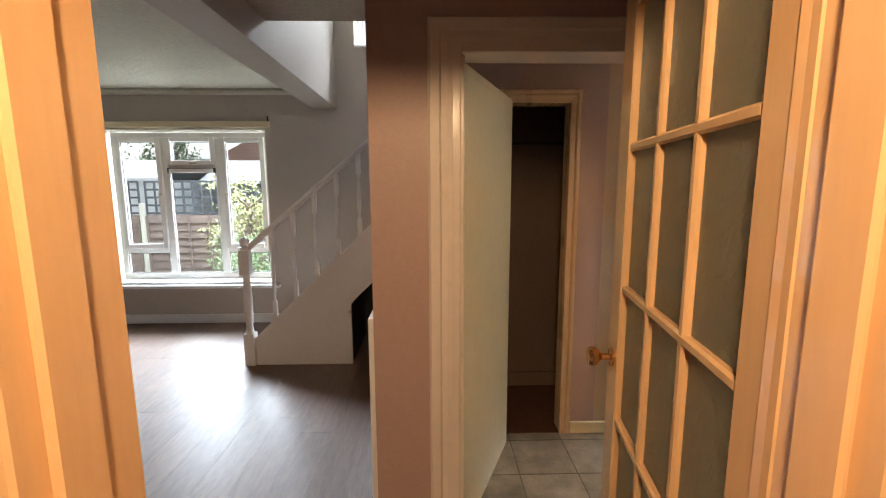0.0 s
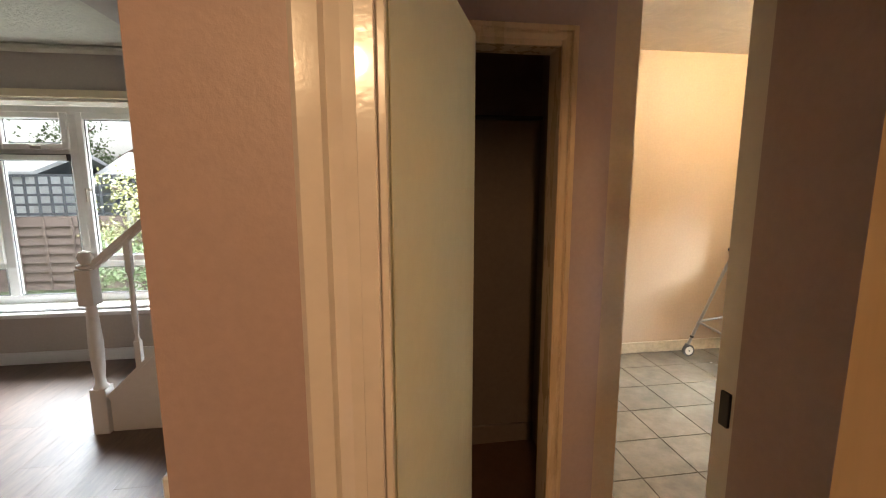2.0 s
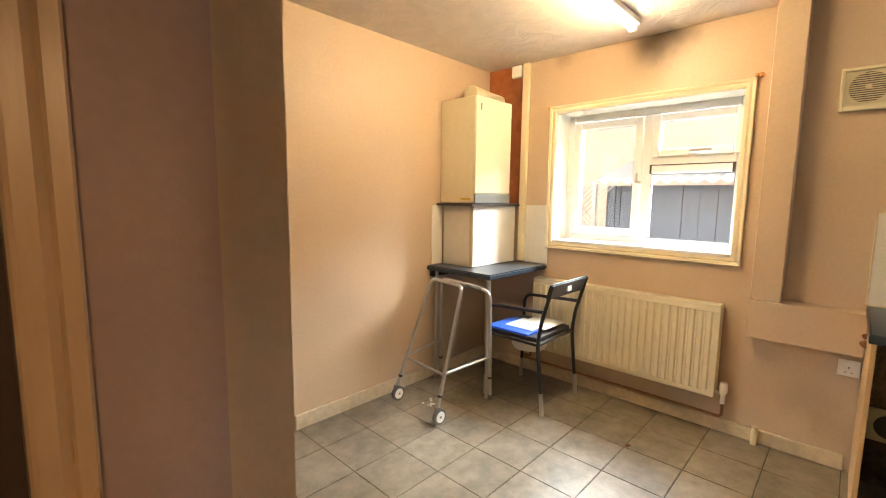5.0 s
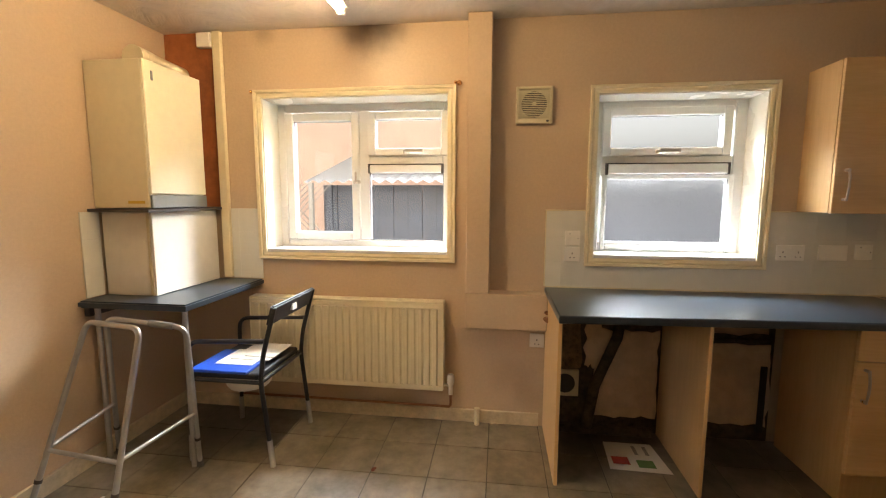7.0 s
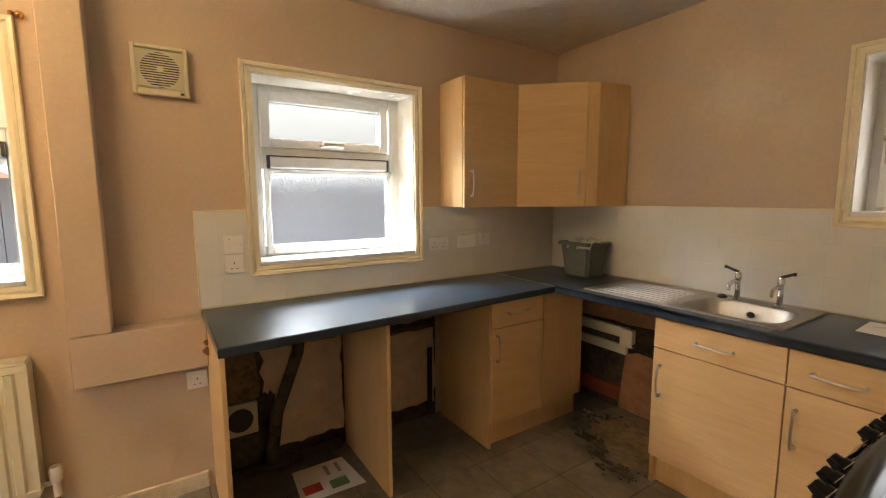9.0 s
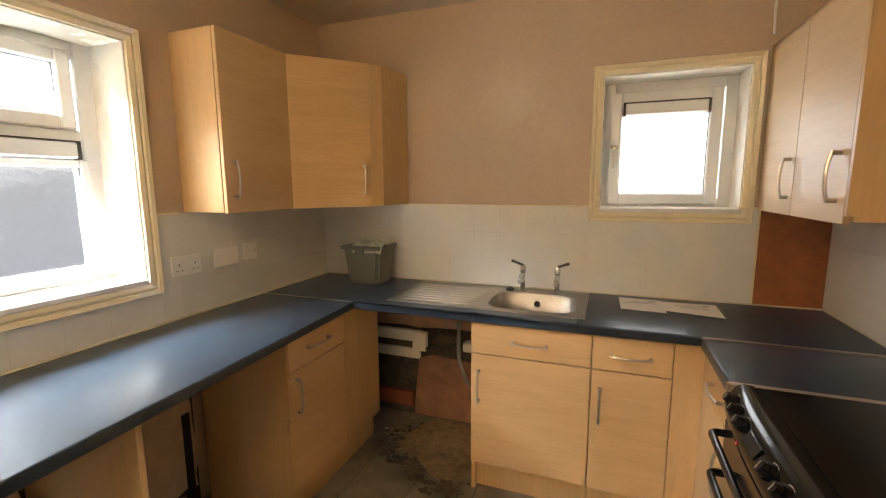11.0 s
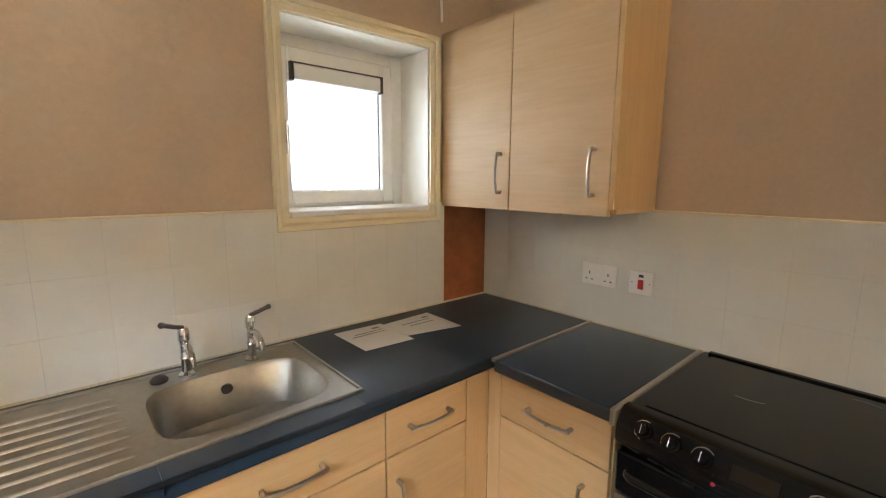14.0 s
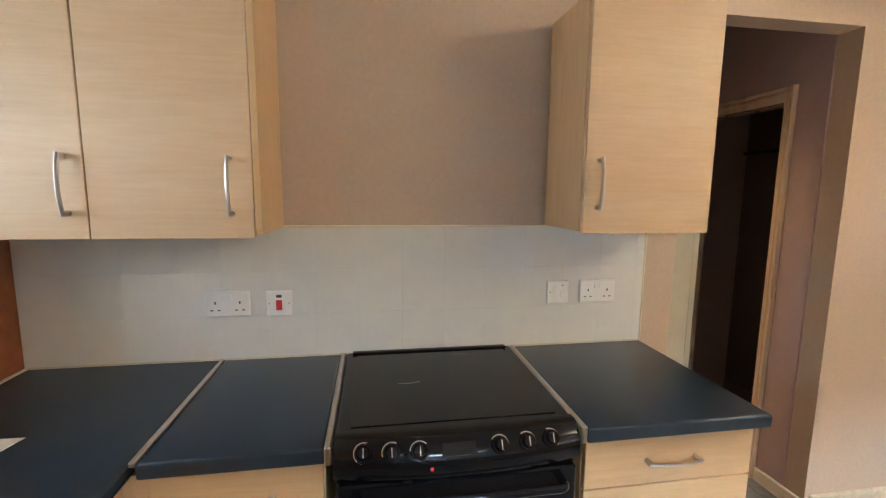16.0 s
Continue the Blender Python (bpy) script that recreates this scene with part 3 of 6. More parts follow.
window("window_2", 'x', E_X, 1, *W2, fd,
       ring(W2[0], W2[1], W2[2] + .012, W2[3], .07, .0) + ring(1.318, 2.077, 1.718, 2.014, .052, .018) + [(1.30, 2.077, 1.60, 1.72, .0)]
       + ring(1.285, 2.067, 1.125, 1.605, .032, .008),
       [(1.37, 2.025, 1.77, 1.962), (1.316, 2.036, 1.157, 1.602)],
       "white plastic kitchen window with obscured lower pane", vents=[(1.324, 2.049, 1.607, 1.668)], handles=[(1.735, 1.742, -.11, .012)], glass_mats={1: FROST})
window("window_3", 'y', -.01, -1, *W3, fd,
       ring(W3[0], W3[1], W3[2] + .012, W3[3], .06, .0) + ring(.435, .972, 1.386, 1.99, .058, .018) + [(.49, .916, 1.862, 1.935, .012)],
       [(.495, .914, 1.443, 1.864)],
       "small white plastic window over the sink", vents=[(.492, .908, 1.866, 1.926)], handles=[(.945, 1.70, 0, -.11)], glass_mats={0: FROST})
lv = [(-4.62, -2.90, .46, .53, 0), (-4.62, -2.90, 2.03, 2.09, 0), (-4.62, -4.56, .53, 2.03, 0), (-2.96, -2.90, .53, 2.03, 0), (-4.09, -4.01, .53, 2.03, 0), (-3.50, -3.42, .53, 2.03, 0),
      (-4.56, -4.09, .76, .83, 0), (-3.42, -2.96, .76, .83, 0), (-4.01, -3.50, 1.66, 1.76, 0)]
window("window_4", 'y', 5.42, 1, *LW, .20,
       lv + ring(-4.57, -4.08, .81, 2.04, .055, .02) + ring(-4.02, -3.49, 1.74, 2.04, .05, .02) + ring(-3.43, -2.95, .81, 2.04, .055, .02),
       [(-4.51, -4.14, .87, 1.98), (-3.96, -3.55, 1.80, 1.98), (-3.37, -3.01, .87, 1.98), (-4.55, -4.10, .535, .755), (-4.0, -3.51, .535, 1.655), (-3.41, -2.97, .535, .755)],
       "white three-light living room window with a deep sill", vents=[(-4.01, -3.50, 1.655, 1.70)], handles=[(-4.12, 1.42, 0, -.10), (-3.39, 1.42, 0, -.10), (-3.75, 1.765, .06, -.015)])
window("window_5", 'y', 5.42, 1, -1.90, -1.30, 2.92, 3.9, .16, ring(-1.90, -1.30, 2.94, 3.9, .06, .01), [(-1.83, -1.37, 3.0, 3.84)], "white landing window above the stairs")
boxed("sill_board", (-4.74, 5.34, .405, -2.78, 5.42, .44), WHITE, r=.008, seg=2, kind="structure", label="white painted window board")
boxed("pelmet_board", (-4.74, 5.375, 2.115, -2.80, 5.42, 2.175), CREAM, r=.004, kind="structure", label="cream painted pelmet batten over the window")
boxed("pelmet_bracket", [(-2.83, 5.41, 2.17, -2.815, 5.42, 2.23), (-4.72, 5.41, 2.17, -4.705, 5.42, 2.23)], DARKP, kind="structure", label="small dark curtain rail bracket")


# ---- doors ----
def cream_door():
    """The cream flush door of the lobby, swung open on its hinges."""
    hx, hy = -1.008, 2.292
    fx, fy = -.69, 3.03
    d = Vector((fx - hx, fy - hy, 0))
    ang = math.degrees(math.atan2(d.y, d.x))
    e = thing("door_1", (hx, hy, .012), "cream gloss painted flush door standing open into the lobby", "door")
    L = d.length
    bm = made(box, 0, -.018, .0, L, .018, 1.94, r=.003)
    bm2 = bmesh.new()
    box(bm2, .03, -.022, .03, L - .03, -.018, 1.91, r=.002)
    o = ORIGIN[e.name]
    for b in (bm, bm2):
        bmesh.ops.translate(b, verts=b.verts, vec=o)
    finish("leaf", bm, CREAM_DOOR, e)
    finish("face_panel", bm2, CREAM_DOOR, e)
    bm = bmesh.new()
    for z in (.25, 1.0, 1.7):
        cyl(bm, o + Vector((-.004, .02, z)), o + Vector((-.004, .02, z + .09)), .007)
    finish("hinge", bm, BRASS, e, smooth=True)
    e.rotation_euler = (0, 0, radians(ang))


cream_door()


def glazed_door():
    """A fifteen-pane door in lamplit orange, swung back against the hall wall."""
    hx, hy, fx, fy = -.683, 1.115, -.567, 1.862
    d = Vector((fx - hx, fy - hy, 0))
    ang = math.degrees(math.atan2(d.y, d.x))
    e = thing("door_2", (hx, hy, .012), "fifteen-pane door coloured as in warm lamplight, with obscured glass, standing open", "door")
    o = ORIGIN[e.name]
    L, H, s, t = d.length, 1.97, .095, .02
    rows, cols = 5, 3
    zb, zt = .13, 1.925
    bars = [(0, 0, s, H), (L - s, 0, L, H), (s, 0, L - s, zb), (s, zt, L - s, H)]
    bm = bmesh.new()
    for a, z0, b, z1 in bars:
        box(bm, a, -t, z0, b, t, z1, r=.004)
    bmesh.ops.translate(bm, verts=bm.verts, vec=o)
    finish("frame", bm, WARM_TRIM, e)
    w, h, g = (L - 2 * s) / cols, (zt - zb) / rows, .011
    bm = bmesh.new()
    for i in range(1, cols):
        box(bm, s + i * w - g, -t + .003, zb, s + i * w + g, t - .003, zt, r=.005)
    zs = [zb, .49, .855, 1.225, 1.59, zt]
    for z in zs[1:-1]:
        box(bm, s, -t + .002, z - g, L - s, t - .002, z + g, r=.005)
    bmesh.ops.translate(bm, verts=bm.verts, vec=o)
    finish("glazing_bars", bm, WARM_TRIM, e)
    for i in range(cols):
        for j in range(rows):
            bm = made(box, s + i * w + g - .004, -.003, zs[j] + g - .004, s + (i + 1) * w - g + .004, .003, zs[j + 1] - g + .004)
            bmesh.ops.translate(bm, verts=bm.verts, vec=o)
            finish("pane", bm, FROSTB, e)
    bm = bmesh.new()
    for side in (1, -1):
        c = o + Vector((L - .05, 0, 1.02))
        prof = [(0, .0), (.026, .001), (.026, .006), (.010, .009), (.009, .030), (.016, .036), (.026, .046), (.028, .056), (.022, .066), (0.001, .070)]
        rings = []
        for r, z in prof:
            rings.append([bm.verts.new(c + Vector((r * math.cos(k * math.pi / 8), side * (t + z), r * math.sin(k * math.pi / 8)))) for k in range(16)])
        for A, B in zip(rings, rings[1:]):
            for k in range(16):
                bm.faces.new((A[k], A[(k + 1) % 16], B[(k + 1) % 16], B[k]))
    bmesh.ops.remove_doubles(bm, verts=bm.verts, dist=1e-5)
    finish("knob", bm, BRASS, e, smooth=True)
    bm = bmesh.new()
    for z in (.2, 1.78):
        cyl(bm, o + Vector((-.006, .024, z)), o + Vector((-.006, .024, z + .09)), .008)
    finish("hinge", bm, BRASS, e, smooth=True)
    e.rotation_euler = (0, 0, radians(ang))


glazed_door()


def back_door():
    e = thing("door_3", (.45, 5.01, 0), "white plastic back door with obscured glass and brass lever handle", "door", kind="structure")
    y = 5.0
    boxed("frame", [(.02, y - .02, 0, .075, y + .05, 2.04), (.822, y - .02, 0, .877, y + .05, 2.04), (.075, y - .02, 1.985, .822, y + .05, 2.04)], UPVC, e, r=.005)
    boxed("leaf", [(.08, y, .03, .20, y + .045, 1.98), (.735, y, .03, .817, y + .045, 1.98), (.20, y, .03, .735, y + .045, .93), (.20, y, 1.86, .735, y + .045, 1.98)], UPVC, e, r=.003)
    boxed("moulded_panel", [(.25, y - .008, .16, .65, y + .002, .80), (.29, y - .014, .20, .61, y - .006, .76)], UPVC, e, r=.006)
    boxed("glazing_bead", [(.185, y - .012, .92, .205, y + .004, 1.875), (.730, y - .012, .92, .748, y + .004, 1.875), (.205, y - .012, .92, .730, y + .004, .945), (.205, y - .012, 1.85, .730, y + .004, 1.875)], UPVC, e, r=.004)
    g = boxed("pane", (.20, y + .018, .93, .735, y + .024, 1.87), FROST, e)
    g.visible_shadow = False
    bm = bmesh.new()
    box(bm, .760, y - .012, .90, .790, y, 1.14, r=.004)
    cyl(bm, (.767, y - .01, 1.04), (.767, y - .05, 1.04), .010)
    tube(bm, rounded([(.767, y - .05, 1.04), (.70, y - .055, 1.04), (.645, y - .05, 1.035)], .03), .009)
    cyl(bm, (.767, y - .012, .95), (.767, y - .018, .95), .009)
    finish("handle", bm, BRASS, e, smooth=True)
    boxed("threshold", (.02, N_Y + .02, 0, .877, y + .05, .025), STEEL, e, r=.004)


back_door()
boxed("reveal_back_door", [(.870, N_Y + .002, 0, .8765, 4.98, 2.036)], PINK, kind="structure", label="pink painted door reveal")
# backdrop and paving added so the back door glass looks pale, not green
boxed("boundary_wall", (-.9, 8.1, -.36, 5.3, 8.25, 1.75), BACKDROP, r=.01, kind="structure", label="added pale backdrop for the back door's obscured glass")
boxed("boundary_step", (-.1, 5.2, -.3, 1.2, 6.2, -.1), PAVE, kind="structure", label="added paving outside the back door")


# ---- kitchen units ----
def bow_handle(parent, at, along, out, length=.16):
    """A bowed bar handle with two feet. at: its middle on the face; along, out: directions."""
    at, along, out = Vector(at), Vector(along), Vector(out)
    bm = bmesh.new()
    pts = []
    for i in range(13):
        u = -1 + 2 * i / 12
        pts.append(at + along * (u * length / 2) + out * (.022 + .012 * (1 - u * u)))
    tube(bm, pts, .0055, 8)
    for s in (-1, 1):
        cyl(bm, at + along * (s * length * .46), at + along * (s * length * .46) + out * .026, .0075, n=10)
    return finish("handle", bm, STEEL, parent, smooth=True, label="brushed steel bow handle")


def front(parent, name, axis, face, a0, a1, z0, z1, handle=None, mat=None):
    """A slab door or drawer front 18 mm thick standing proud of a face along +x or +y or -x."""
    d = {'x': (face, a0, z0, face + .018, a1, z1), '-x': (face - .018, a0, z0, face, a1, z1), 'y': (a0, face, z0, a1, face + .018, z1)}[axis]
    f = boxed(name, d, mat or BEECH, parent, r=.0015)
    out = {'x': (1, 0, 0), '-x': (-1, 0, 0), 'y': (0, 1, 0)}[axis]
    if handle:
        a, z, vertical = handle
        p = {'x': (face + .018, a, z), '-x': (face - .018, a, z), 'y': (a, face + .018, z)}[axis]
        al = (0, 0, 1) if vertical else ((1, 0, 0) if axis == 'y' else (0, 1, 0))
        bow_handle(f, p, al, out)
    return f


G = "beech kitchen base units"
GW = "beech kitchen wall units"
# east run, with the blind corner
u = thing("base_unit", (2.44, .55, 0), "beech laminate corner base unit with drawer and door", "cabinet", G)
boxed("carcass", [(2.203, 1.05, .0, 2.70, 1.068, .868), (2.203, .33, .15, 2.70, 1.05, .168), (2.66, .33, .168, 2.68, 1.05, .868)], BEECH_E, u, r=.001)
front(u, "drawer_front", '-x', 2.203, .665, 1.065, .715, .862, (.87, .79, False))
front(u, "door", '-x', 2.203, .665, 1.065, .155, .710, (1.03, .60, True))
boxed("corner_post", (2.185, .60, .155, 2.203, .662, .868), BEECH_E, u, r=.002)
boxed("blind_panel", (2.193, .30, .155, 2.211, .60, .868), BEECH_E, u, r=.001)
boxed("plinth", (2.24, .30, 0, 2.257, 1.05, .15), BEECH_E, u, r=.001)
for y, lab in ((1.705, "beech laminate support panel under the worktop"), (2.395, "beech laminate end panel under the worktop")):
    boxed("support_panel", (2.15, y, 0, 2.735, y + .018, .868), BEECH_E, r=.0015, label=lab, category="panel", group="beech worktop support panels")
# south run
u = thing("base_unit", (1.27, .3, 0), "beech laminate sink base unit with drawer front and door", "cabinet", G)
boxed("carcass", [(1.522, .02, .0, 1.54, .558, .868), (1.0, .02, .15, 1.018, .558, .868), (1.018, .02, .15, 1.522, .558, .168)], BEECH_E, u, r=.001)
front(u, "drawer_front", 'y', .558, 1.003, 1.538, .715, .862, (1.265, .785, False))
front(u, "door", 'y', .558, 1.003, 1.538, .155, .710, (1.50, .555, True))
boxed("plinth", (1.0, .505, 0, 1.54, .52, .15), BEECH_E, u, r=.001)
boxed("corner_filler", (.562, .5745, .155, .580, .6275, .868), BEECH_E, kind="structure", label="beech corner filler strip")
u = thing("base_unit", (.84, .3, 0), "beech laminate narrow base unit with drawer and door", "cabinet", G)
boxed("carcass", [(.68, .02, .15, .698, .558, .868), (.698, .02, .15, .998, .558, .168)], BEECH_E, u, r=.001)
front(u, "drawer_front", 'y', .558, .690, .998, .715, .862, (.845, .785, False))
front(u, "door", 'y', .558, .690, .998, .155, .710, (.962, .555, True))
boxed("corner_post", (.580, .558, .155, .687, .574, .868), BEECH_E, u, r=.002)
boxed("plinth", (.60, .505, 0, .998, .52, .15), BEECH_E, u, r=.001)
# west run
for y0, y1, hz, lab in ((.625, 1.015, .94, "beech laminate base unit beside the cooker"), (1.685, 2.20, 1.75, "beech laminate base unit beside the doorway")):
    u = thing("base_unit", (.3, (y0 + y1) / 2, 0), lab + " with drawer and door", "cabinet", G)
    boxed("carcass", [(.02, y0, 0, .562, y0 + .018, .868), (.02, y1 - .018, 0, .562, y1, .868), (.02, y0 + .018, .15, .562, y1 - .018, .168)], BEECH_E, u, r=.001)
    front(u, "drawer_front", 'x', .562, y0 + .003, y1 - .003, .715, .862, ((y0 + y1) / 2, .785, False))
    front(u, "door", 'x', .562, y0 + .003, y1 - .003, .155, .710, (hz, .56, True))
    boxed("plinth", (.50, y0, 0, .515, y1, .15), BEECH_E, u, r=.001)
# wall units
u = thing("wall_unit", (.15, .6, 1.38), "beech laminate two-door wall cupboard over the worktop", "cabinet", GW)
boxed("carcass", [(0, .002, 1.38, .282, .832, 1.398), (0, .814, 1.398, .302, .832, 2.09), (0, .002, 2.09, .302, .832, 2.108), (0, .002, 1.398, .282, .02, 2.09), (0, .02, 1.398, .012, .802, 2.09)], BEECH_E, u, r=.001)
front(u, "door", 'x', .284, .002, .398, 1.372, 2.108, (.355, 1.515, True), BEECH_S)
front(u, "door", 'x', .284, .402, .812, 1.372, 2.108, (.755, 1.515, True), BEECH_S)
u = thing("wall_unit", (.15, 2.0, 1.38), "beech laminate single-door wall cupboard beside the doorway", "cabinet", GW)
boxed("carcass", [(0, 1.785, 1.385, .282, 1.803, 2.108), (0, 2.215, 1.385, .282, 2.233, 2.108), (0, 1.803, 1.385, .282, 2.215, 1.403), (0, 1.803, 2.09, .282, 2.215, 2.108), (0, 1.803, 1.403, .012, 2.215, 2.09)], BEECH_E, u, r=.001)
front(u, "door", 'x', .284, 1.787, 2.231, 1.38, 2.108, (1.832, 1.535, True), BEECH_S)
u = thing("wall_unit", (2.62, .82, 1.384), "beech laminate single-door wall cupboard beside the window", "cabinet", GW)
boxed("carcass", [(2.506, 1.022, 1.384, E_X, 1.04, 2.142), (2.506, .615, 1.384, E_X, .633, 2.142), (2.506, .633, 1.384, E_X, 1.022, 1.402), (2.506, .633, 2.124, E_X, 1.022, 2.142), (2.73, .633, 1.402, E_X - .001, 1.022, 2.124)], BEECH_E, u, r=.001)
front(u, "door", '-x', 2.504, .617, 1.038, 1.381, 2.142, (.99, 1.525, True))


def corner_unit():
    u = thing("wall_unit", (2.45, .28, 1.384), "beech laminate diagonal corner wall cupboard", "cabinet", GW)
    o = [(E_X - .002, .002), (E_X - .002, .610), (2.506, .610), (2.160, .245), (2.120, .002)]
    bm = bmesh.new()
    prism(bm, o, 'z', 1.384, 2.142)
    finish("carcass", bm, BEECH_E, u)
    a, b = Vector((2.500, .606, 0)), Vector((2.214, .295, 0))
    d = (b - a).normalized()
    n = Vector((d.y, -d.x, 0))
    n = n if n.x < 0 else -n

    def slab(p, q, z0, z1, t0, t1):
        bm = bmesh.new()
        prism(bm, [((p + n * t0).x, (p + n * t0).y), ((q + n * t0).x, (q + n * t0).y), ((q + n * t1).x, (q + n * t1).y), ((p + n * t1).x, (p + n * t1).y)], 'z', z0, z1)
        return bm
    f = finish("door", slab(a, b, 1.381, 2.142, .004, .022), BEECH, u)
    finish("side_post", slab(b + d * .003, b + d * .050, 1.384, 2.142, -.002, .016), BEECH_E, u)
    bow_handle(f, b - d * .045 + n * .022 + Vector((0, 0, 1.53)), (0, 0, 1), n)


corner_unit()


def worktop(name, outline, z0, z1, label, origin):
    """A laminate slab with a rounded front edge."""
    bm = bmesh.new()
    prism(bm, outline, 'z', z0, z1)
    es = [e for e in bm.edges if abs(e.verts[0].co.z - e.verts[1].co.z) < 1e-6]
    bmesh.ops.bevel(bm, geom=es, offset=.009, segments=3, affect='EDGES', profile=.5)
    return finish(name, bm, TOP, smooth=True, label=label, category="worktop", group="dark blue worktops")


worktop("worktop", [(2.158, .604), (E_X - .01, .604), (E_X - .01, 2.425), (2.062, 2.425)], .870, .910, "dark blue laminate worktop under the window", None)
bm = bmesh.new()
box(bm, .002, .002, .870, 1.068, .600, .910)
box(bm, 1.522, .002, .870, E_X - .01, .600, .910)
box(bm, 1.068, .002, .870, 1.522, .132, .910)
box(bm, 1.068, .498, .870, 1.522, .600, .910)
bmesh.ops.remove_doubles(bm, verts=bm.verts, dist=1e-5)
es = [e for e in bm.edges if all(abs(v.co.y - .600) < 1e-5 for v in e.verts) and abs(e.verts[0].co.z - e.verts[1].co.z) < 1e-6]
bmesh.ops.bevel(bm, geom=es, offset=.009, segments=3, affect='EDGES', profile=.5)
finish("worktop", bm, TOP, smooth=True, label="dark blue laminate worktop holding the sink", category="worktop", group="dark blue worktops")
worktop("worktop", [(.002, .618), (.605, .618), (.605, 1.018), (.002, 1.018)], .868, .910, "dark blue laminate worktop beside the cooker", None)
worktop("worktop", [(.002, 1.675), (.615, 1.675), (.615, 2.215), (.002, 2.215)], .868, .910, "dark blue laminate worktop by the doorway", None)
boxed("worktop_joint_strip", (.002, .602, .900, .603, .617, .913), STEEL, r=.002, label="pale metal worktop joint strip", category="trim", group="worktop joint strips")
boxed("worktop_joint_strip", (2.162, .5985, .904, E_X - .012, .6055, .9125), STEEL, r=.002, label="thin metal worktop joint strip", category="trim", group="worktop joint strips")
for y0, y1 in ((1.018, 1.034), (1.659, 1.675)):
    bm = made(box, .005, y0, .868, .612, y1, .916, r=.004)
    s = finish("cooker_side_strip", bm, STEEL, label="dirty pale metal strip beside the cooker", category="trim", group="strips beside the cooker")
    if y0 < 1.1:
        boxed("screw_head", [(x, y1, .894, x + .006, y1 + .0015, .900) for x in (.56, .40, .24, .10)], DARKP, s)
strip("trim_worktop_sealant", [(0, .002, .908, .010, 2.215, .916), (.01, .0, .908, E_X - .01, .010, .916), (E_X - .018, .01, .908, E_X - .008, 2.42, .916)], BEAD, "yellowed sealant bead along the worktop", r=.002)


# ---- sink ----
def sink():
    e = thing("sink", (1.52, .29, .91), "worn stainless steel sink with drainer set in the worktop", "sink")
    x0, x1, y0, y1, z = 1.035, 2.01, .045, .525, .914
    bx0, bx1, by0, by1 = 1.085, 1.505, .150, .480
    bm = bmesh.new()
    # rim and deck around the bowl
    for d in ((x0, y0, .911, bx0, y1, z), (bx1, y0, .911, x1, y1, z), (bx0, y0, .911, bx1, by0, z), (bx0, by1, .911, bx1, y1, z)):
        box(bm, *d)
    bmesh.ops.remove_doubles(bm, verts=bm.verts, dist=1e-5)
    for d in ((x0, y0, .912, x1, y0 + .012, .919), (x0, y1 - .012, .912, x1, y1, .919), (x0, y0 + .012, .912, x0 + .012, y1 - .012, .919), (x1 - .012, y0 + .012, .912, x1, y1 - .012, .919)):
        box(bm, *d, r=.003)
    finish("deck", bm, SINK, e)
    bm = bmesh.new()
    n = 40

    def loop(cx, cy, hx, hy, zz, p=4.5):
        out = []
        for k in range(n):
            a = 2 * math.pi * k / n
            c, s = math.cos(a), math.sin(a)
            q = (abs(c) ** p + abs(s) ** p) ** (-1 / p)
            out.append(bm.verts.new((cx + hx * c * q, cy + hy * s * q, zz)))
        return out
    cx, cy, hx, hy = (bx0 + bx1) / 2, (by0 + by1) / 2, (bx1 - bx0) / 2, (by1 - by0) / 2
    rings = [loop(cx, cy, hx + .012, hy + .012, .9152, 30), loop(cx, cy, hx + .001, hy + .001, .9148), loop(cx, cy, hx - .006, hy - .006, .905), loop(cx, cy, hx - .022, hy - .022, .78), loop(cx, cy, hx - .05, hy - .05, .757), loop(cx, cy, .05, .05, .752)]
    for A, B in zip(rings, rings[1:]):
        for k in range(n):
            bm.faces.new((A[k], A[(k + 1) % n], B[(k + 1) % n], B[k]))
    bm.faces.new(rings[-1])
    finish("bowl", bm, SINK, e, smooth=True)
    bm = bmesh.new()
    for i in range(8):
        y = .135 + i * .047
        tube(bm, [(1.55, y, .908), (1.585, y, .9132), (1.92, y, .9132), (1.965, y, .908)], .0075, 12)
    finish("drainer_ribs", bm, SINK, e, smooth=True)
    bm = bmesh.new()
    cyl(bm, (1.295, by0 + .012, .865), (1.295, by0 + .020, .863), .016)
    finish("overflow", bm, DARKP, e, smooth=True)
    bm = bmesh.new()
    lathe(bm, [(.022, 0), (.024, .006), (.016, .016), (.004, .02)], (1.455, .105, .914))
    finish("plug", bm, DARKP, e, smooth=True)


sink()


def tap(x, y, side):
    e = thing("tap", (x, y, .914), "chrome pillar tap with lever on the sink", "tap", "chrome sink taps")
    bm = bmesh.new()
    lathe(bm, [(.022, 0), (.022, .006), (.013, .014), (.012, .05), (.015, .055), (.012, .062), (.012, .105), (.016, .110), (.016, .135), (.012, .146)], (x, y, .914), 16)
    tube(bm, rounded([(x, y, 1.005), (x, y + .05, 1.02), (x, y + .095, 1.005), (x, y + .10, .975)], .03), .009, 10)
    finish("body", bm, CHROME, e, smooth=True)
    bm = bmesh.new()
    tube(bm, [(x, y, 1.060), (x + side * .025, y + .008, 1.070), (x + side * .052, y + .016, 1.082)], .007, 8)
    ball(bm, (x + side * .054, y + .016, 1.082), .009)
    finish("lever", bm, DARKP, e, smooth=True)


tap(1.385, .105, 1)
tap(1.20, .11, -1)


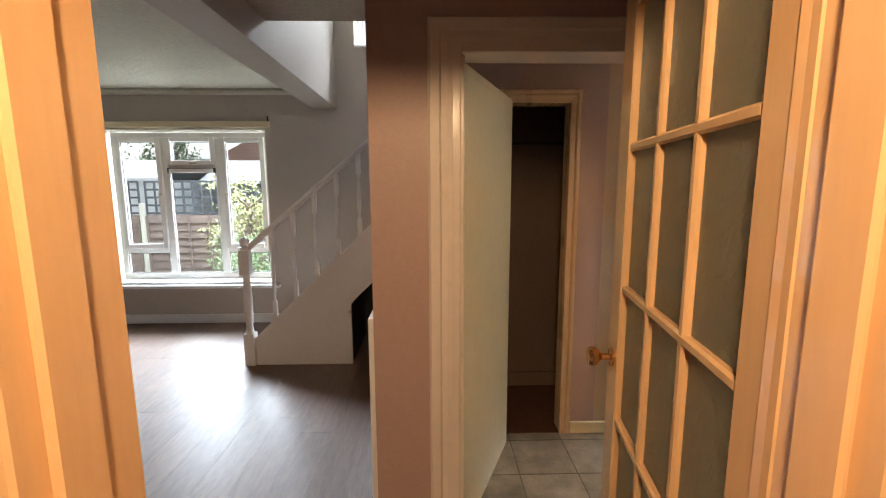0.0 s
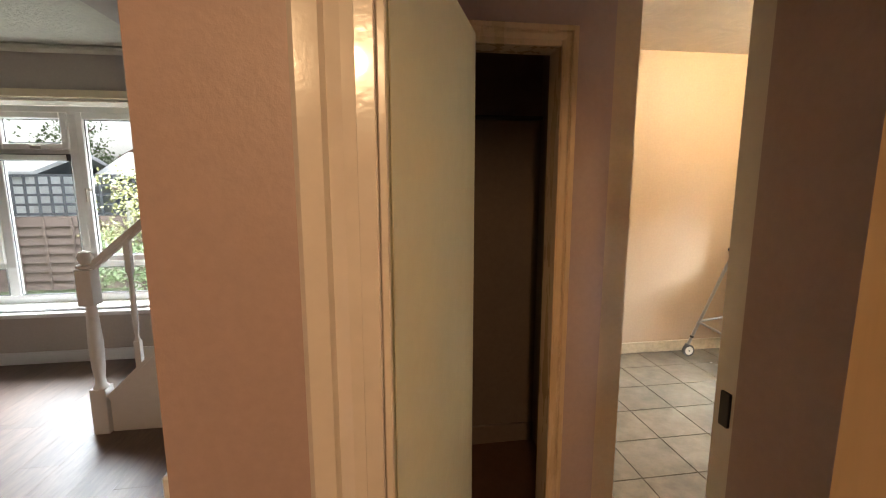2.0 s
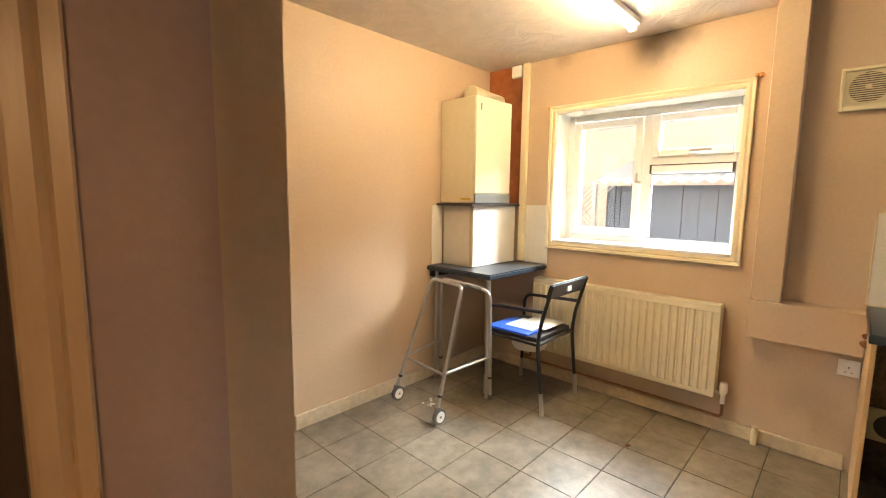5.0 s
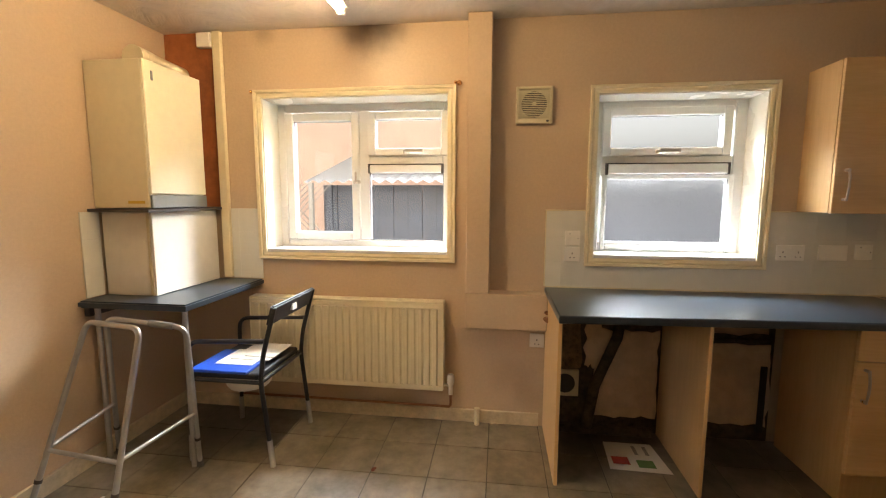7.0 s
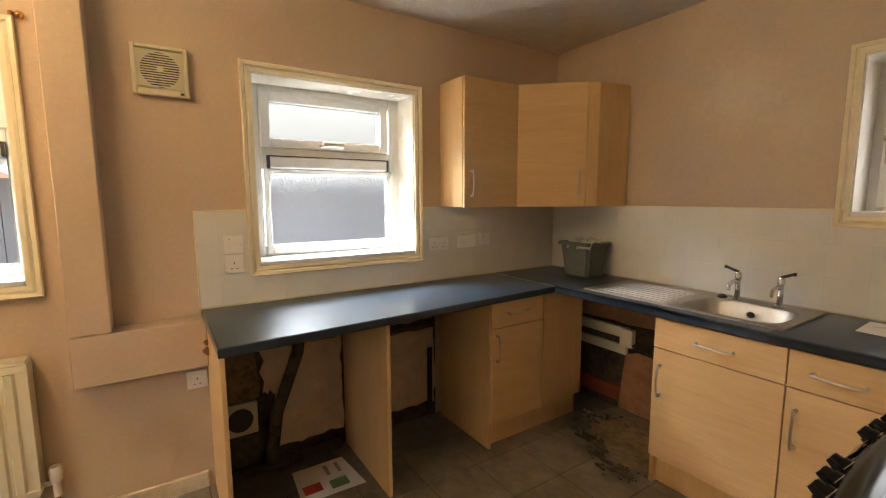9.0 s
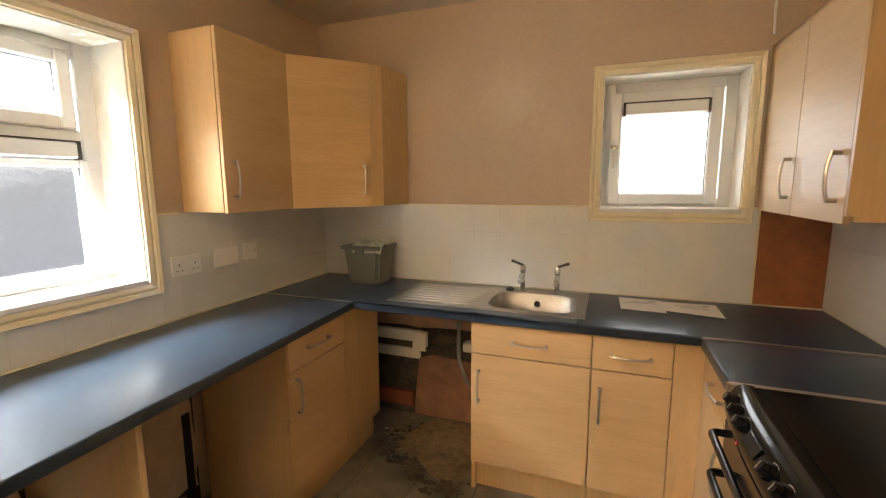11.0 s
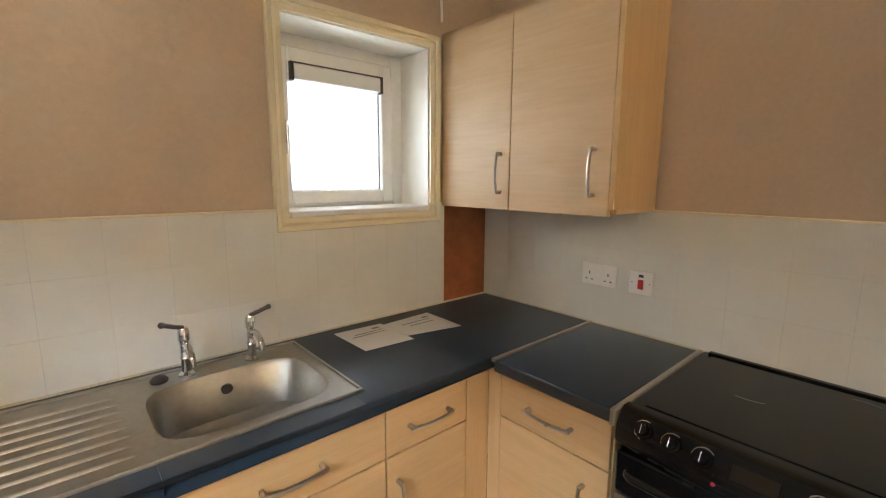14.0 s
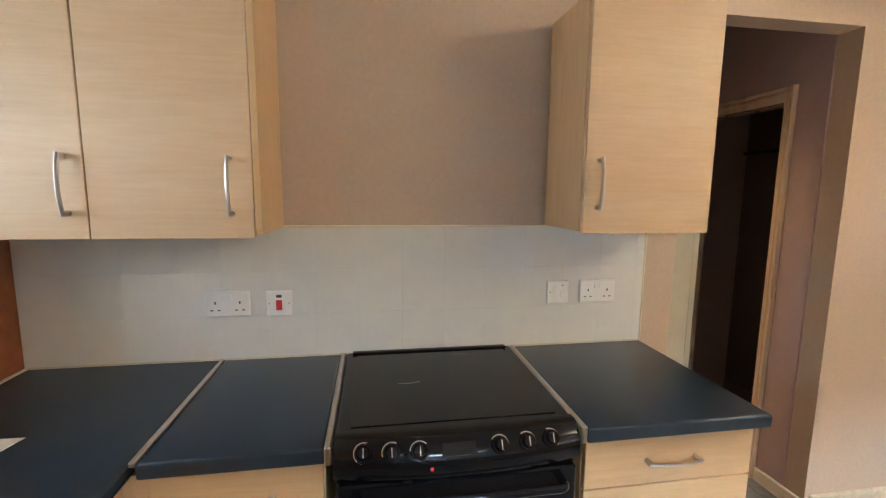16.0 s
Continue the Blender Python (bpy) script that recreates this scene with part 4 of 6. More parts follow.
def bin_():
    e = thing("food_bin", (2.325, .14, .91), "grey plastic caddy with lid and pale cloth on top", "bin")
    x0, x1, y0, y1 = 2.225, 2.425, .055, .225
    bm = bmesh.new()
    n = 4
    rows = []
    for z, k in ((.911, .0), (.925, .004), (1.10, .022), (1.125, .026)):
        rows.append([bm.verts.new(p) for p in ((x0 - k, y0 - k, z), (x1 + k, y0 - k, z), (x1 + k, y1 + k, z), (x0 - k, y1 + k, z))])
    for A, B in zip(rows, rows[1:]):
        for k in range(n):
            bm.faces.new((A[k], A[(k + 1) % n], B[(k + 1) % n], B[k]))
    bm.faces.new(rows[0][::-1])
    bm.faces.new(rows[-1])
    es = [ed for ed in bm.edges if abs(ed.verts[0].co.z - ed.verts[1].co.z) > .005]
    bmesh.ops.bevel(bm, geom=es, offset=.02, segments=3, affect='EDGES')
    finish("body", bm, CADDY, e, smooth=True)
    boxed("lid", (x0 - .030, y0 - .034, 1.118, x1 + .030, y1 + .036, 1.142), CADDY, e, r=.008, seg=2)
    boxed("clasp", (2.295, y1 + .03, 1.09, 2.355, y1 + .042, 1.13), CADDY, e, r=.003)
    bm = bmesh.new()
    random.seed(4)
    N = 12
    vs = [[bm.verts.new((2.175 + .20 * i / N + .01 * random.random(), .10 + .16 * j / N, 1.148 + .012 * random.random() + .014 * math.sin(i * 1.1) * math.cos(j * .9) - (.05 * max(0, j - 10) / 2))) for j in range(N + 1)] for i in range(N + 1)]
    for i in range(N):
        for j in range(N):
            bm.faces.new((vs[i][j], vs[i + 1][j], vs[i + 1][j + 1], vs[i][j + 1]))
    bmesh.ops.solidify(bm, geom=bm.faces[:], thickness=.004)
    c = finish("folded_cloth", bm, CLOTH, smooth=True, label="crumpled pale green cloth on the caddy lid", category="cloth")


bin_()


def sheet(name, corners, z, mat, label, category="paper", marks=()):
    bm = bmesh.new()
    prism(bm, corners, 'z', z, z + .0012)
    ob = finish(name, bm, mat, label=label, category=category)
    for m, (x0, y0, x1, y1) in marks:
        boxed("printed_mark", (x0, y0, z + .0013, x1, y1, z + .0017), m, ob)
    return ob


sheet("paper_sheet", [(.89, .065), (.885, .285), (.69, .30), (.69, .075)], .911, PAPER, "white paper notice lying on the worktop", marks=[(INK, (.72, .10, .75, .115)), (INK, (.72, .13, .84, .136)), (INK, (.72, .15, .86, .156))])
sheet("paper_sheet", [(.70, .10), (.695, .26), (.46, .31), (.455, .085)], .9125, PAPER, "white paper notice lying on the worktop", marks=[(INK, (.49, .12, .52, .135)), (INK, (.5, .15, .64, .156)), (INK, (.5, .18, .62, .186))])
sheet("magazine", [(2.32, 1.77), (2.60, 1.80), (2.60, 2.07), (2.33, 2.09)], .002, PAPER, "printed leaflet lying on the floor under the worktop", "paper", [(REDPR, (2.38, 1.97, 2.45, 2.06)), (GREENPR, (2.36, 1.84, 2.43, 1.93)), (INK, (2.48, 1.84, 2.57, 1.86)), (INK, (2.48, 1.90, 2.57, 1.92))])
sheet("leaflet", [(E_X + .03, 3.50), (E_X + .115, 3.48), (E_X + .115, 3.82), (E_X + .0, 3.80)], 1.1235, PAPER, "white leaflets on the window sill", "paper", [(INK, (E_X + .03, 3.56, E_X + .09, 3.60))])


# ---- cooker ----
def cooker():
    y0, y1 = 1.04, 1.653
    e = thing("cooker", (.31, (y0 + y1) / 2, 0), "black freestanding electric cooker with ceramic hob", "cooker")
    boxed("body", (.02, y0, .04, .585, y1, .895), BLACK, e, r=.004)
    boxed("hob_surround", [(.012, y0 - .002, .893, .585, y1 + .002, .917)], BLACK, e, r=.008, seg=2)
    boxed("hob", (.055, y0 + .035, .9165, .535, y1 - .035, .9195), HOB, e, r=.001)
    boxed("rear_lip", (.02, y0 + .02, .916, .042, y1 - .02, .926), BLACK, e, r=.004, seg=2)
    def bow(y):
        u = (y - (y0 + y1) / 2) / ((y1 - y0) / 2)
        return .026 * (1 - abs(u) ** 2.4)
    bm = bmesh.new()
    prof = [(.548, .9175, 0), (.575, .9195, .6), (.590, .912, .8), (.612, .878, 1), (.614, .846, 1), (.604, .828, 1), (.56, .822, 0)]
    rows = []
    for k in range(15):
        y = y0 - .002 + (y1 - y0 + .004) * k / 14
        rows.append([bm.verts.new((x + w * bow(y), y, z)) for x, z, w in prof])
    for A, B in zip(rows, rows[1:]):
        for q in range(len(prof)):
            bm.faces.new((A[q], A[(q + 1) % len(prof)], B[(q + 1) % len(prof)], B[q]))
    bm.faces.new(rows[0])
    bm.faces.new(rows[-1][::-1])
    finish("control_panel", bm, BLACK, e, smooth=True)
    n = Vector((.84, 0, .54)).normalized()
    for y in (1.108, 1.174, 1.240, 1.437, 1.508, 1.572):
        c = Vector((.601 + .9 * bow(y), y, .895))
        bm = bmesh.new()
        cyl(bm, c - n * .004, c + n * .010, .0225, .020, n=18)
        cyl(bm, c + n * .010, c + n * .024, .016, .013, n=18)
        k = finish("knob", bm, BLACK, e, smooth=True, label="black plastic knob with chrome ring")
        bm = bmesh.new()
        cyl(bm, c - n * .003, c - n * .001, .0240, n=18)
        tube(bm, [c + n * .0245 + Vector((-.005, 0, .009)), c + n * .0245 + Vector((.005, 0, -.009))], .0014, 6)
        finish("ring", bm, CHROME, k, smooth=True)
    c = Vector((.601 + bow(1.335), 1.335, .895))
    bm = bmesh.new()
    box(bm, -.0015, -.042, -.016, .0015, .042, .016, r=.001)
    bmesh.ops.rotate(bm, verts=bm.verts, cent=(0, 0, 0), matrix=Matrix.Rotation(-.57, 3, 'Y'))
    bmesh.ops.translate(bm, verts=bm.verts, vec=c + n * .001)
    finish("clock_display", bm, DGLASS, e)
    bm = made(cyl, (.632, 1.268, .856), (.641, 1.268, .857), .004)
    finish("indicator_light", bm, RED, e, smooth=True)
    boxed("grill_door", (.585, y0 + .004, .70, .612, y1 - .004, .812), BLACK, e, r=.005)
    d = boxed("oven_door", (.585, y0 + .004, .20, .612, y1 - .004, .692), STEEL, e, r=.005)
    boxed("oven_window", (.6125, y0 + .09, .27, .6145, y1 - .09, .60), DGLASS, d, r=.001)
    bm = bmesh.new()
    tube(bm, rounded([(.61, y0 + .05, .785), (.655, y0 + .05, .785), (.655, y1 - .05, .785), (.61, y1 - .05, .785)], .02), .011, 10)
    finish("grill_handle", bm, BLACK, e, smooth=True)
    bm = bmesh.new()
    tube(bm, rounded([(.61, y0 + .05, .66), (.65, y0 + .05, .66), (.65, y1 - .05, .66), (.61, y1 - .05, .66)], .02), .011, 10)
    finish("oven_handle", bm, BLACK, d, smooth=True)
    boxed("storage_drawer", (.585, y0 + .004, .06, .608, y1 - .004, .192), STEEL, e, r=.005)
    boxed("foot", [(.06, y0 + .05, 0, .10, y0 + .09, .042), (.06, y1 - .09, 0, .10, y1 - .05, .042), (.5, y0 + .05, 0, .54, y0 + .09, .042), (.5, y1 - .09, 0, .54, y1 - .05, .042)], BLACKM, e)
    for cx, cy, r, a0, a1 in ((.22, 1.235, .085, -.3, .5), (.16, 1.44, .075, 2.6, 3.4)):
        bm = bmesh.new()
        P = [(cx + r * math.cos(a0 + (a1 - a0) * i / 14), cy + r * math.sin(a0 + (a1 - a0) * i / 14), .9196) for i in range(15)]
        tube(bm, P, .0012, 5)
        finish("hob_mark", bm, GREYP, e)


cooker()


# ---- boiler corner ----
def boiler():
    e = thing("boiler", (2.37, 4.72, 1.385), "cream enamelled wall boiler in the corner", "boiler")
    x0, x1, y0, y1, z0, z1 = 2.145, 2.585, 4.545, N_Y, 1.392, 2.165
    boxed("case", (x0, y0 + .012, z0, x1, y1, z1), BOIL, e, r=.008, seg=2)
    boxed("front_panel", (x0, y0, z0 + .075, x1, y0 + .012, z1), BOIL, e, r=.005)
    boxed("control_flap", (x0 + .0, y0 - .004, z0, x1, y0 + .011, z0 + .072), GREYP, e, r=.004, label="pale grey control flap")
    boxed("case_clip", (x0 + .05, y0 - .003, z1 - .10, x0 + .065, y0 + .002, z1 - .05), GREYP, e, r=.002)
    boxed("yellow_label", (x0 - .001, y0 + .04, z0 + .025, x0 + .0005, y0 + .14, z0 + .04), surface("yellow_label", (.75, .5, .05), .6), e)
    bm = bmesh.new()
    tube(bm, rounded([(2.36, 4.73, 2.16), (2.36, 4.73, 2.235), (2.50, 4.76, 2.235), (E_X, 4.78, 2.235)], .05, 8), .052, 18)
    finish("flue", bm, CREAMPL, e, smooth=True)
    bm = bmesh.new()
    cyl(bm, (2.34, 4.73, 2.225), (2.29, 4.725, 2.225), .06)
    finish("flue_collar", bm, CREAMPL, e, smooth=True)


boiler()
boxed("shelf_board", (2.10, 4.53, 1.372, E_X, N_Y, 1.388), DARKP, r=.001, label="thin dark shelf board below the boiler", category="shelf")
e = thing("small_cupboard", (2.44, 4.72, .91), "white boxed cupboard standing on the corner worktop", "cupboard")
boxed("body", (2.165, 4.585, .911, 2.70, 4.875, 1.370), BOXW, e, r=.002)
boxed("front_board", (2.160, 4.567, .913, 2.705, 4.584, 1.368), BOXW, e, r=.002)
boxed("edge_strip", (2.158, 4.584, .913, 2.1645, 4.602, 1.368), BEAD, e, r=.001)


def corner_table():
    e = thing("corner_worktop", (2.37, 4.58, 0), "dark blue laminate corner worktop on metal legs", "worktop")
    bm = bmesh.new()
    prism(bm, [(2.0, 4.275), (E_X - .002, 4.275), (E_X - .002, N_Y - .002), (2.0, N_Y - .002)], 'z', .872, .910)
    es = [ed for ed in bm.edges if abs(ed.verts[0].co.z - ed.verts[1].co.z) < 1e-6]
    bmesh.ops.bevel(bm, geom=es, offset=.008, segments=2, affect='EDGES')
    finish("top", bm, TOP, e, smooth=True)
    for x, y in ((2.06, 4.33), (2.06, 4.84)):
        bm = made(cyl, (x, y, 0), (x, y, .872), .014)
        finish("leg", bm, ALU, e, smooth=True)
    boxed("wall_batten", (2.03, N_Y - .035, .82, E_X - .02, N_Y - .004, .871), DARKP, e)


corner_table()
boxed("plaster_patch", (E_X - .004, 4.545, 1.39, E_X, N_Y - .001, CEIL_Z - .001), TERRA, kind="structure", label="bare orange-brown plaster behind the boiler")
boxed("pipe_trunking", (E_X - .035, 4.485, .92, E_X, 4.54, CEIL_Z - .001), CREAM, r=.004, label="cream painted pipe boxing up the wall", category="pipe casing")
boxed("junction_box", (E_X - .045, 4.545, 2.40, E_X - .004, 4.64, 2.49), PLASTIC, r=.005, label="white plastic junction box near the ceiling", category="junction box")
boxed("panel_sink_corner", (.003, -.01, .913, .285, -.004, 1.375), TERRA, kind="structure", label="bare orange-brown plaster panel in the corner")
boxed("trim_corner_strip", (.285, -.01, .913, .297, .002, 1.375), CREAM, kind="structure", label="cream trim strip")
boxed("trim_tile_edge", [(-.002, .0, 1.378, .012, 2.215, 1.386), (.3, -.002, 1.378, .385, .010, 1.386), (1.02, -.002, 1.378, 2.12, .010, 1.386), (E_X - .012, 1.07, 1.378, E_X, 1.20, 1.386), (E_X - .012, 2.19, 1.378, E_X, 2.432, 1.386), (E_X - .012, 2.425, .915, E_X, 2.432, 1.386), (-.002, 2.208, .915, .012, 2.215, 1.386)], CREAM, r=.002, kind="structure", label="cream tile edging strip")


# ---- walking frame and chair ----
def walker():
    e = thing("walking_frame", (1.85, 4.55, 0), "grey aluminium walking frame with front wheels", "walking frame")
    r = .0125
    fa, fb = (1.565, 4.345), (1.60, 4.785)
    ra, rb = (2.065, 4.30), (2.12, 4.845)
    ta, tb = Vector((1.735, 4.295, .868)), Vector((1.80, 4.63, .868))
    sa, sb = Vector((1.90, 4.20, .825)), Vector((1.89, 4.62, .862))

    def at(p, q, z, base=.07):
        return tuple(Vector((*p, base)).lerp(q, (z - base) / (q.z - base)))
    bm = bmesh.new()
    tube(bm, rounded([(*fb, .07), tb, ta, (*fa, .07)], .05, 6), r, 12)
    finish("front_frame", bm, ALU, e, smooth=True)
    bm = bmesh.new()
    tube(bm, rounded([(*rb, .02), sb, sa, (*ra, .02)], .06, 6), r, 12)
    finish("rear_frame", bm, ALU, e, smooth=True)
    bm = made(tube, [tuple(sb.lerp(sa, s)) for s in (.55, .85)], .0165, 12)
    finish("grip", bm, GREYP, e, smooth=True)
    for f, k, tt, ss in ((fa, ra, ta, sa), (fb, rb, tb, sb)):
        finish("rubber_foot", made(cyl, (*k, 0), (*k, .05), .018, .014), RUBBER, e, smooth=True)
        finish("side_rail", made(tube, [at(f, tt, .31), at(k, ss, .34, .02)], .010, 10), ALU, e, smooth=True)
        finish("collar", made(cyl, at(f, tt, .16), at(f, tt, .175), .0155), DARKP, e, smooth=True)
        finish("collar", made(cyl, at(k, ss, .17, .02), at(k, ss, .185, .02), .0155), DARKP, e, smooth=True)
    finish("front_rail", made(tube, [at(fa, ta, .30), at(fb, tb, .30)], .010, 10), ALU, e, smooth=True)
    for f in (fa, fb):
        bm = bmesh.new()
        y = f[1] - .03
        cyl(bm, (f[0] - .01, y - .012, .05), (f[0] - .01, y + .012, .05), .05, n=24)
        wh = finish("wheel", bm, RUBBER, e, smooth=True)
        bm = bmesh.new()
        cyl(bm, (f[0] - .01, y - .015, .05), (f[0] - .01, y + .015, .05), .036, n=20)
        finish("hub", bm, PLASTIC, wh, smooth=True)
        bm = bmesh.new()
        cyl(bm, (f[0] - .01, y - .017, .05), (f[0] - .01, y + .032, .05), .008, n=10)
        box(bm, f[0] - .02, f[1] - .010, .03, f[0] + .012, f[1] + .008, .10, r=.003)
        finish("axle", bm, GREYP, e)


walker()


def chair():
    e = thing("armchair", (2.34, 4.13, 0), "black tubular metal chair with arms and a folder on it", "chair")
    x0, x1, yb, yf = 2.11, 2.585, 3.925, 4.38
    for x in (x0, x1):
        bm = bmesh.new()
        tube(bm, rounded([(x, yb - .02, .02), (x, yb + .03, .47), (x, yb + .01, .62), (x, yb - .065, .885)], .05), .0125, 10)
        finish("back_leg", bm, BLACKM, e, smooth=True)
        bm = bmesh.new()
        tube(bm, rounded([(x, yf, .02), (x, yf - .01, .47), (x, yf - .015, .68), (x, yb + .0, .70)], .07, 6), .0125, 10)
        finish("arm", bm, BLACKM, e, smooth=True)
        finish("grey_leg_end", made(cyl, (x, yb - .021, 0), (x, yb - .006, .15), .0145, n=12), ALU, e, smooth=True)
        finish("grey_leg_end", made(cyl, (x, yf, 0), (x, yf - .003, .15), .0145, n=12), ALU, e, smooth=True)
    bm = bmesh.new()
    tube(bm, [(x0, yb + .03, .47), (x1, yb + .03, .47)], .011, 10)
    tube(bm, [(x0, yf - .01, .47), (x1, yf - .01, .47)], .011, 10)
    tube(bm, [(x0, yb + .03, .47), (x0, yf - .01, .47)], .011, 10)
    tube(bm, [(x1, yb + .03, .47), (x1, yf - .01, .47)], .011, 10)
    finish("seat_frame", bm, BLACKM, e, smooth=True)
    boxed("seat", (x0 + .012, yb + .04, .475, x1 - .012, yf - .01, .512), SEATM, e, r=.012, seg=2)
    bm = bmesh.new()
    prism(bm, [(yb - .038, .785), (yb - .016, .785), (yb - .048, .895), (yb - .074, .89)], 'x', x0 - .012, x1 + .012)
    es = bm.edges[:]
    bmesh.ops.bevel(bm, geom=es, offset=.008, segments=2, affect='EDGES')
    finish("backrest", bm, SEATM, e, smooth=True)
    boxed("back_label", (x0 + .20, yb - .066, .82, x0 + .25, yb - .05, .855), PLASTIC, e)
    bm = bmesh.new()
    lathe(bm, [(.11, 0), (.125, .02), (.14, .11), (.15, .118)], (2.34, 4.16, .355), 22)
    finish("commode_pan", bm, PLASTIC, e, smooth=True, label="white plastic pan under the seat")
    f = thing("document_folder", (2.25, 4.2, .513), "blue card folder with loose white papers on the chair", "folder")
    boxed("cover", (2.10, 4.03, .514, 2.42, 4.36, .530), BLUE, f, r=.003)
    for i, d in enumerate(((2.19, 4.05, .531, 2.42, 4.27, .5335), (2.26, 3.99, .534, 2.50, 4.22, .5375), (2.30, 3.98, .538, 2.52, 4.16, .543))):
        boxed("paper", d, PAPER, f)


chair()


# ---- radiator, casing, fan, switches ----
def radiator():
    y0, y1, z0, z1 = 3.045, 4.33, .235, .80
    e = thing("radiator", (2.68, (y0 + y1) / 2, .1), "cream enamelled panel radiator below the window", "radiator")
    n = 26
    pitch = (y1 - y0 - .06) / n
    x = 2.652
    line = [(x, y0)]
    for i in range(n):
        a = y0 + .03 + i * pitch
        line += [(x, a + pitch * .10), (x - .011, a + pitch * .26), (x - .011, a + pitch * .74), (x, a + pitch * .90)]
    line += [(x, y1), (x + .014, y1), (x + .014, y0)]
    bm = bmesh.new()
    prism(bm, line, 'z', z0 + .035, z1 - .035)
    finish("panel", bm, RAD, e)
    boxed("edge_seam", [(x - .004, y0, z0, x + .014, y1, z0 + .035), (x - .004, y0, z1 - .035, x + .014, y1, z1 - .002)], RAD, e, r=.004)
    boxed("rear_panel", (2.715, y0 + .01, z0 + .01, 2.728, y1 - .01, z1 - .01), RAD, e, r=.003)
    boxed("top_grille", (2.648, y0, z1 - .002, 2.735, y1, z1 + .010), RAD, e, r=.003)
    boxed("side_cover", [(2.648, y0 - .003, z0 + .01, 2.735, y0 + .003, z1), (2.648, y1 - .003, z0 + .01, 2.735, y1 + .003, z1)], RAD, e, r=.001)
    boxed("bracket", [(2.70, y0 + .2, z0 + .1, E_X, y0 + .24, z1 - .1), (2.70, y1 - .24, z0 + .1, E_X, y1 - .2, z1 - .1)], RAD, e)
    bm = bmesh.new()
    cyl(bm, (2.69, y0 - .045, .20), (2.69, y0 - .045, .27), .014)
    lathe(bm, [(.016, 0), (.022, .01), (.024, .05), (.019, .07)], (2.69, y0 - .045, .262), 14)
    cyl(bm, (2.69, y0, .262), (2.69, y0 - .05, .262), .010)
    finish("valve", bm, PLASTIC, e, smooth=True)
    bm = bmesh.new()
    tube(bm, rounded([(2.69, y0 - .045, .22), (2.69, y0 - .045, .115), (2.70, y0 + .05, .112), (2.705, y1 + .12, .112)], .02), .0085, 8)
    tube(bm, rounded([(2.69, y1 + .03, .26), (2.69, y1 + .03, .14), (2.70, y1 + .12, .135)], .02), .0085, 8)
    finish("pipe", bm, COPPER, e, smooth=True)


radiator()
e = thing("pipe_boxing", (2.69, 2.75, .65), "pink painted boxing around pipes on the wall", "pipe casing", kind="structure")
boxed("upright", (E_X - .115, 2.765, .88, E_X, 2.905, CEIL_Z - .001), PINK, e, r=.004)
boxed("crosspiece", (E_X - .118, 2.415, .66, E_X, 2.908, .879), PINK, e, r=.004)
bm = bmesh.new()
tube(bm, rounded([(2.64, 2.43, .735), (2.62, 2.41, .735), (2.60, 2.418, .735)], .01), .016, 12)
tube(bm, [(2.66, 2.43, .775), (2.62, 2.417, .775)], .013, 12)
finish("copper_pipe", bm, COPPER, smooth=True, label="cut copper pipe end by the worktop panel", category="pipe")
bm = bmesh.new()
tube(bm, [(E_X - .04, 2.83, 0), (E_X - .04, 2.83, .11)], .018, 10)
finish("pipe_stub", bm, CREAM, smooth=True, label="painted pipe stub at the skirting", category="pipe")


def fan():
    e = thing("extractor_fan", (E_X, 2.518, 1.897), "yellowed plastic wall extractor fan", "fan")
    y0, y1, z0, z1 = 2.412, 2.624, 1.893, 2.105
    cy, cz = 2.518, 2.005
    boxed("case", [(2.715, y0, z0, E_X, y0 + .016, z1), (2.715, y1 - .016, z0, E_X, y1, z1), (2.715, y0 + .016, z0, E_X, y1 - .016, z0 + .028), (2.715, y0 + .016, z1 - .016, E_X, y1 - .016, z1)], CREAMPL, e, r=.003)
    boxed("back_plate", (E_X - .006, y0 + .01, z0 + .02, E_X - .001, y1 - .01, z1 - .01), CREAMPL, e)
    bm = bmesh.new()
    cyl(bm, (E_X - .007, cy, cz), (E_X - .012, cy, cz), .074, n=28)
    finish("duct", bm, DARKP, e, smooth=True)
    bm = bmesh.new()
    for k in range(7):
        a = 2 * math.pi * k / 7
        vs = []
        for r, da in ((.02, -.2), (.075, -.32), (.075, .25), (.02, .35)):
            vs.append(bm.verts.new((E_X - .016 - (.006 if da > 0 else 0), cy + r * math.cos(a + da), cz + r * math.sin(a + da))))
        bm.faces.new(vs)
    bmesh.ops.solidify(bm, geom=bm.faces[:], thickness=.002)
    cyl(bm, (E_X - .012, cy, cz), (E_X - .026, cy, cz), .022, n=18)
    finish("blade", bm, surface("brown_fan_blade", (.16, .10, .06), .4), e)
    bm = bmesh.new()
    for i in range(15):
        z = z0 + .036 + i * .0105
        box(bm, 2.713, y0 + .006, z, 2.7155, y1 - .006, z + .0046)
    finish("grille_slat", bm, CREAMPL, e, kind="stuff")
    finish("hub_cap", made(cyl, (E_X - .026, cy, cz), (E_X - .0285, cy, cz), .013, .009, n=14), CREAMPL, e, smooth=True)
    boxed("badge", (2.7125, y0 + .02, z0 + .008, 2.7155, y0 + .035, z0 + .018), DARKP, e)


fan()


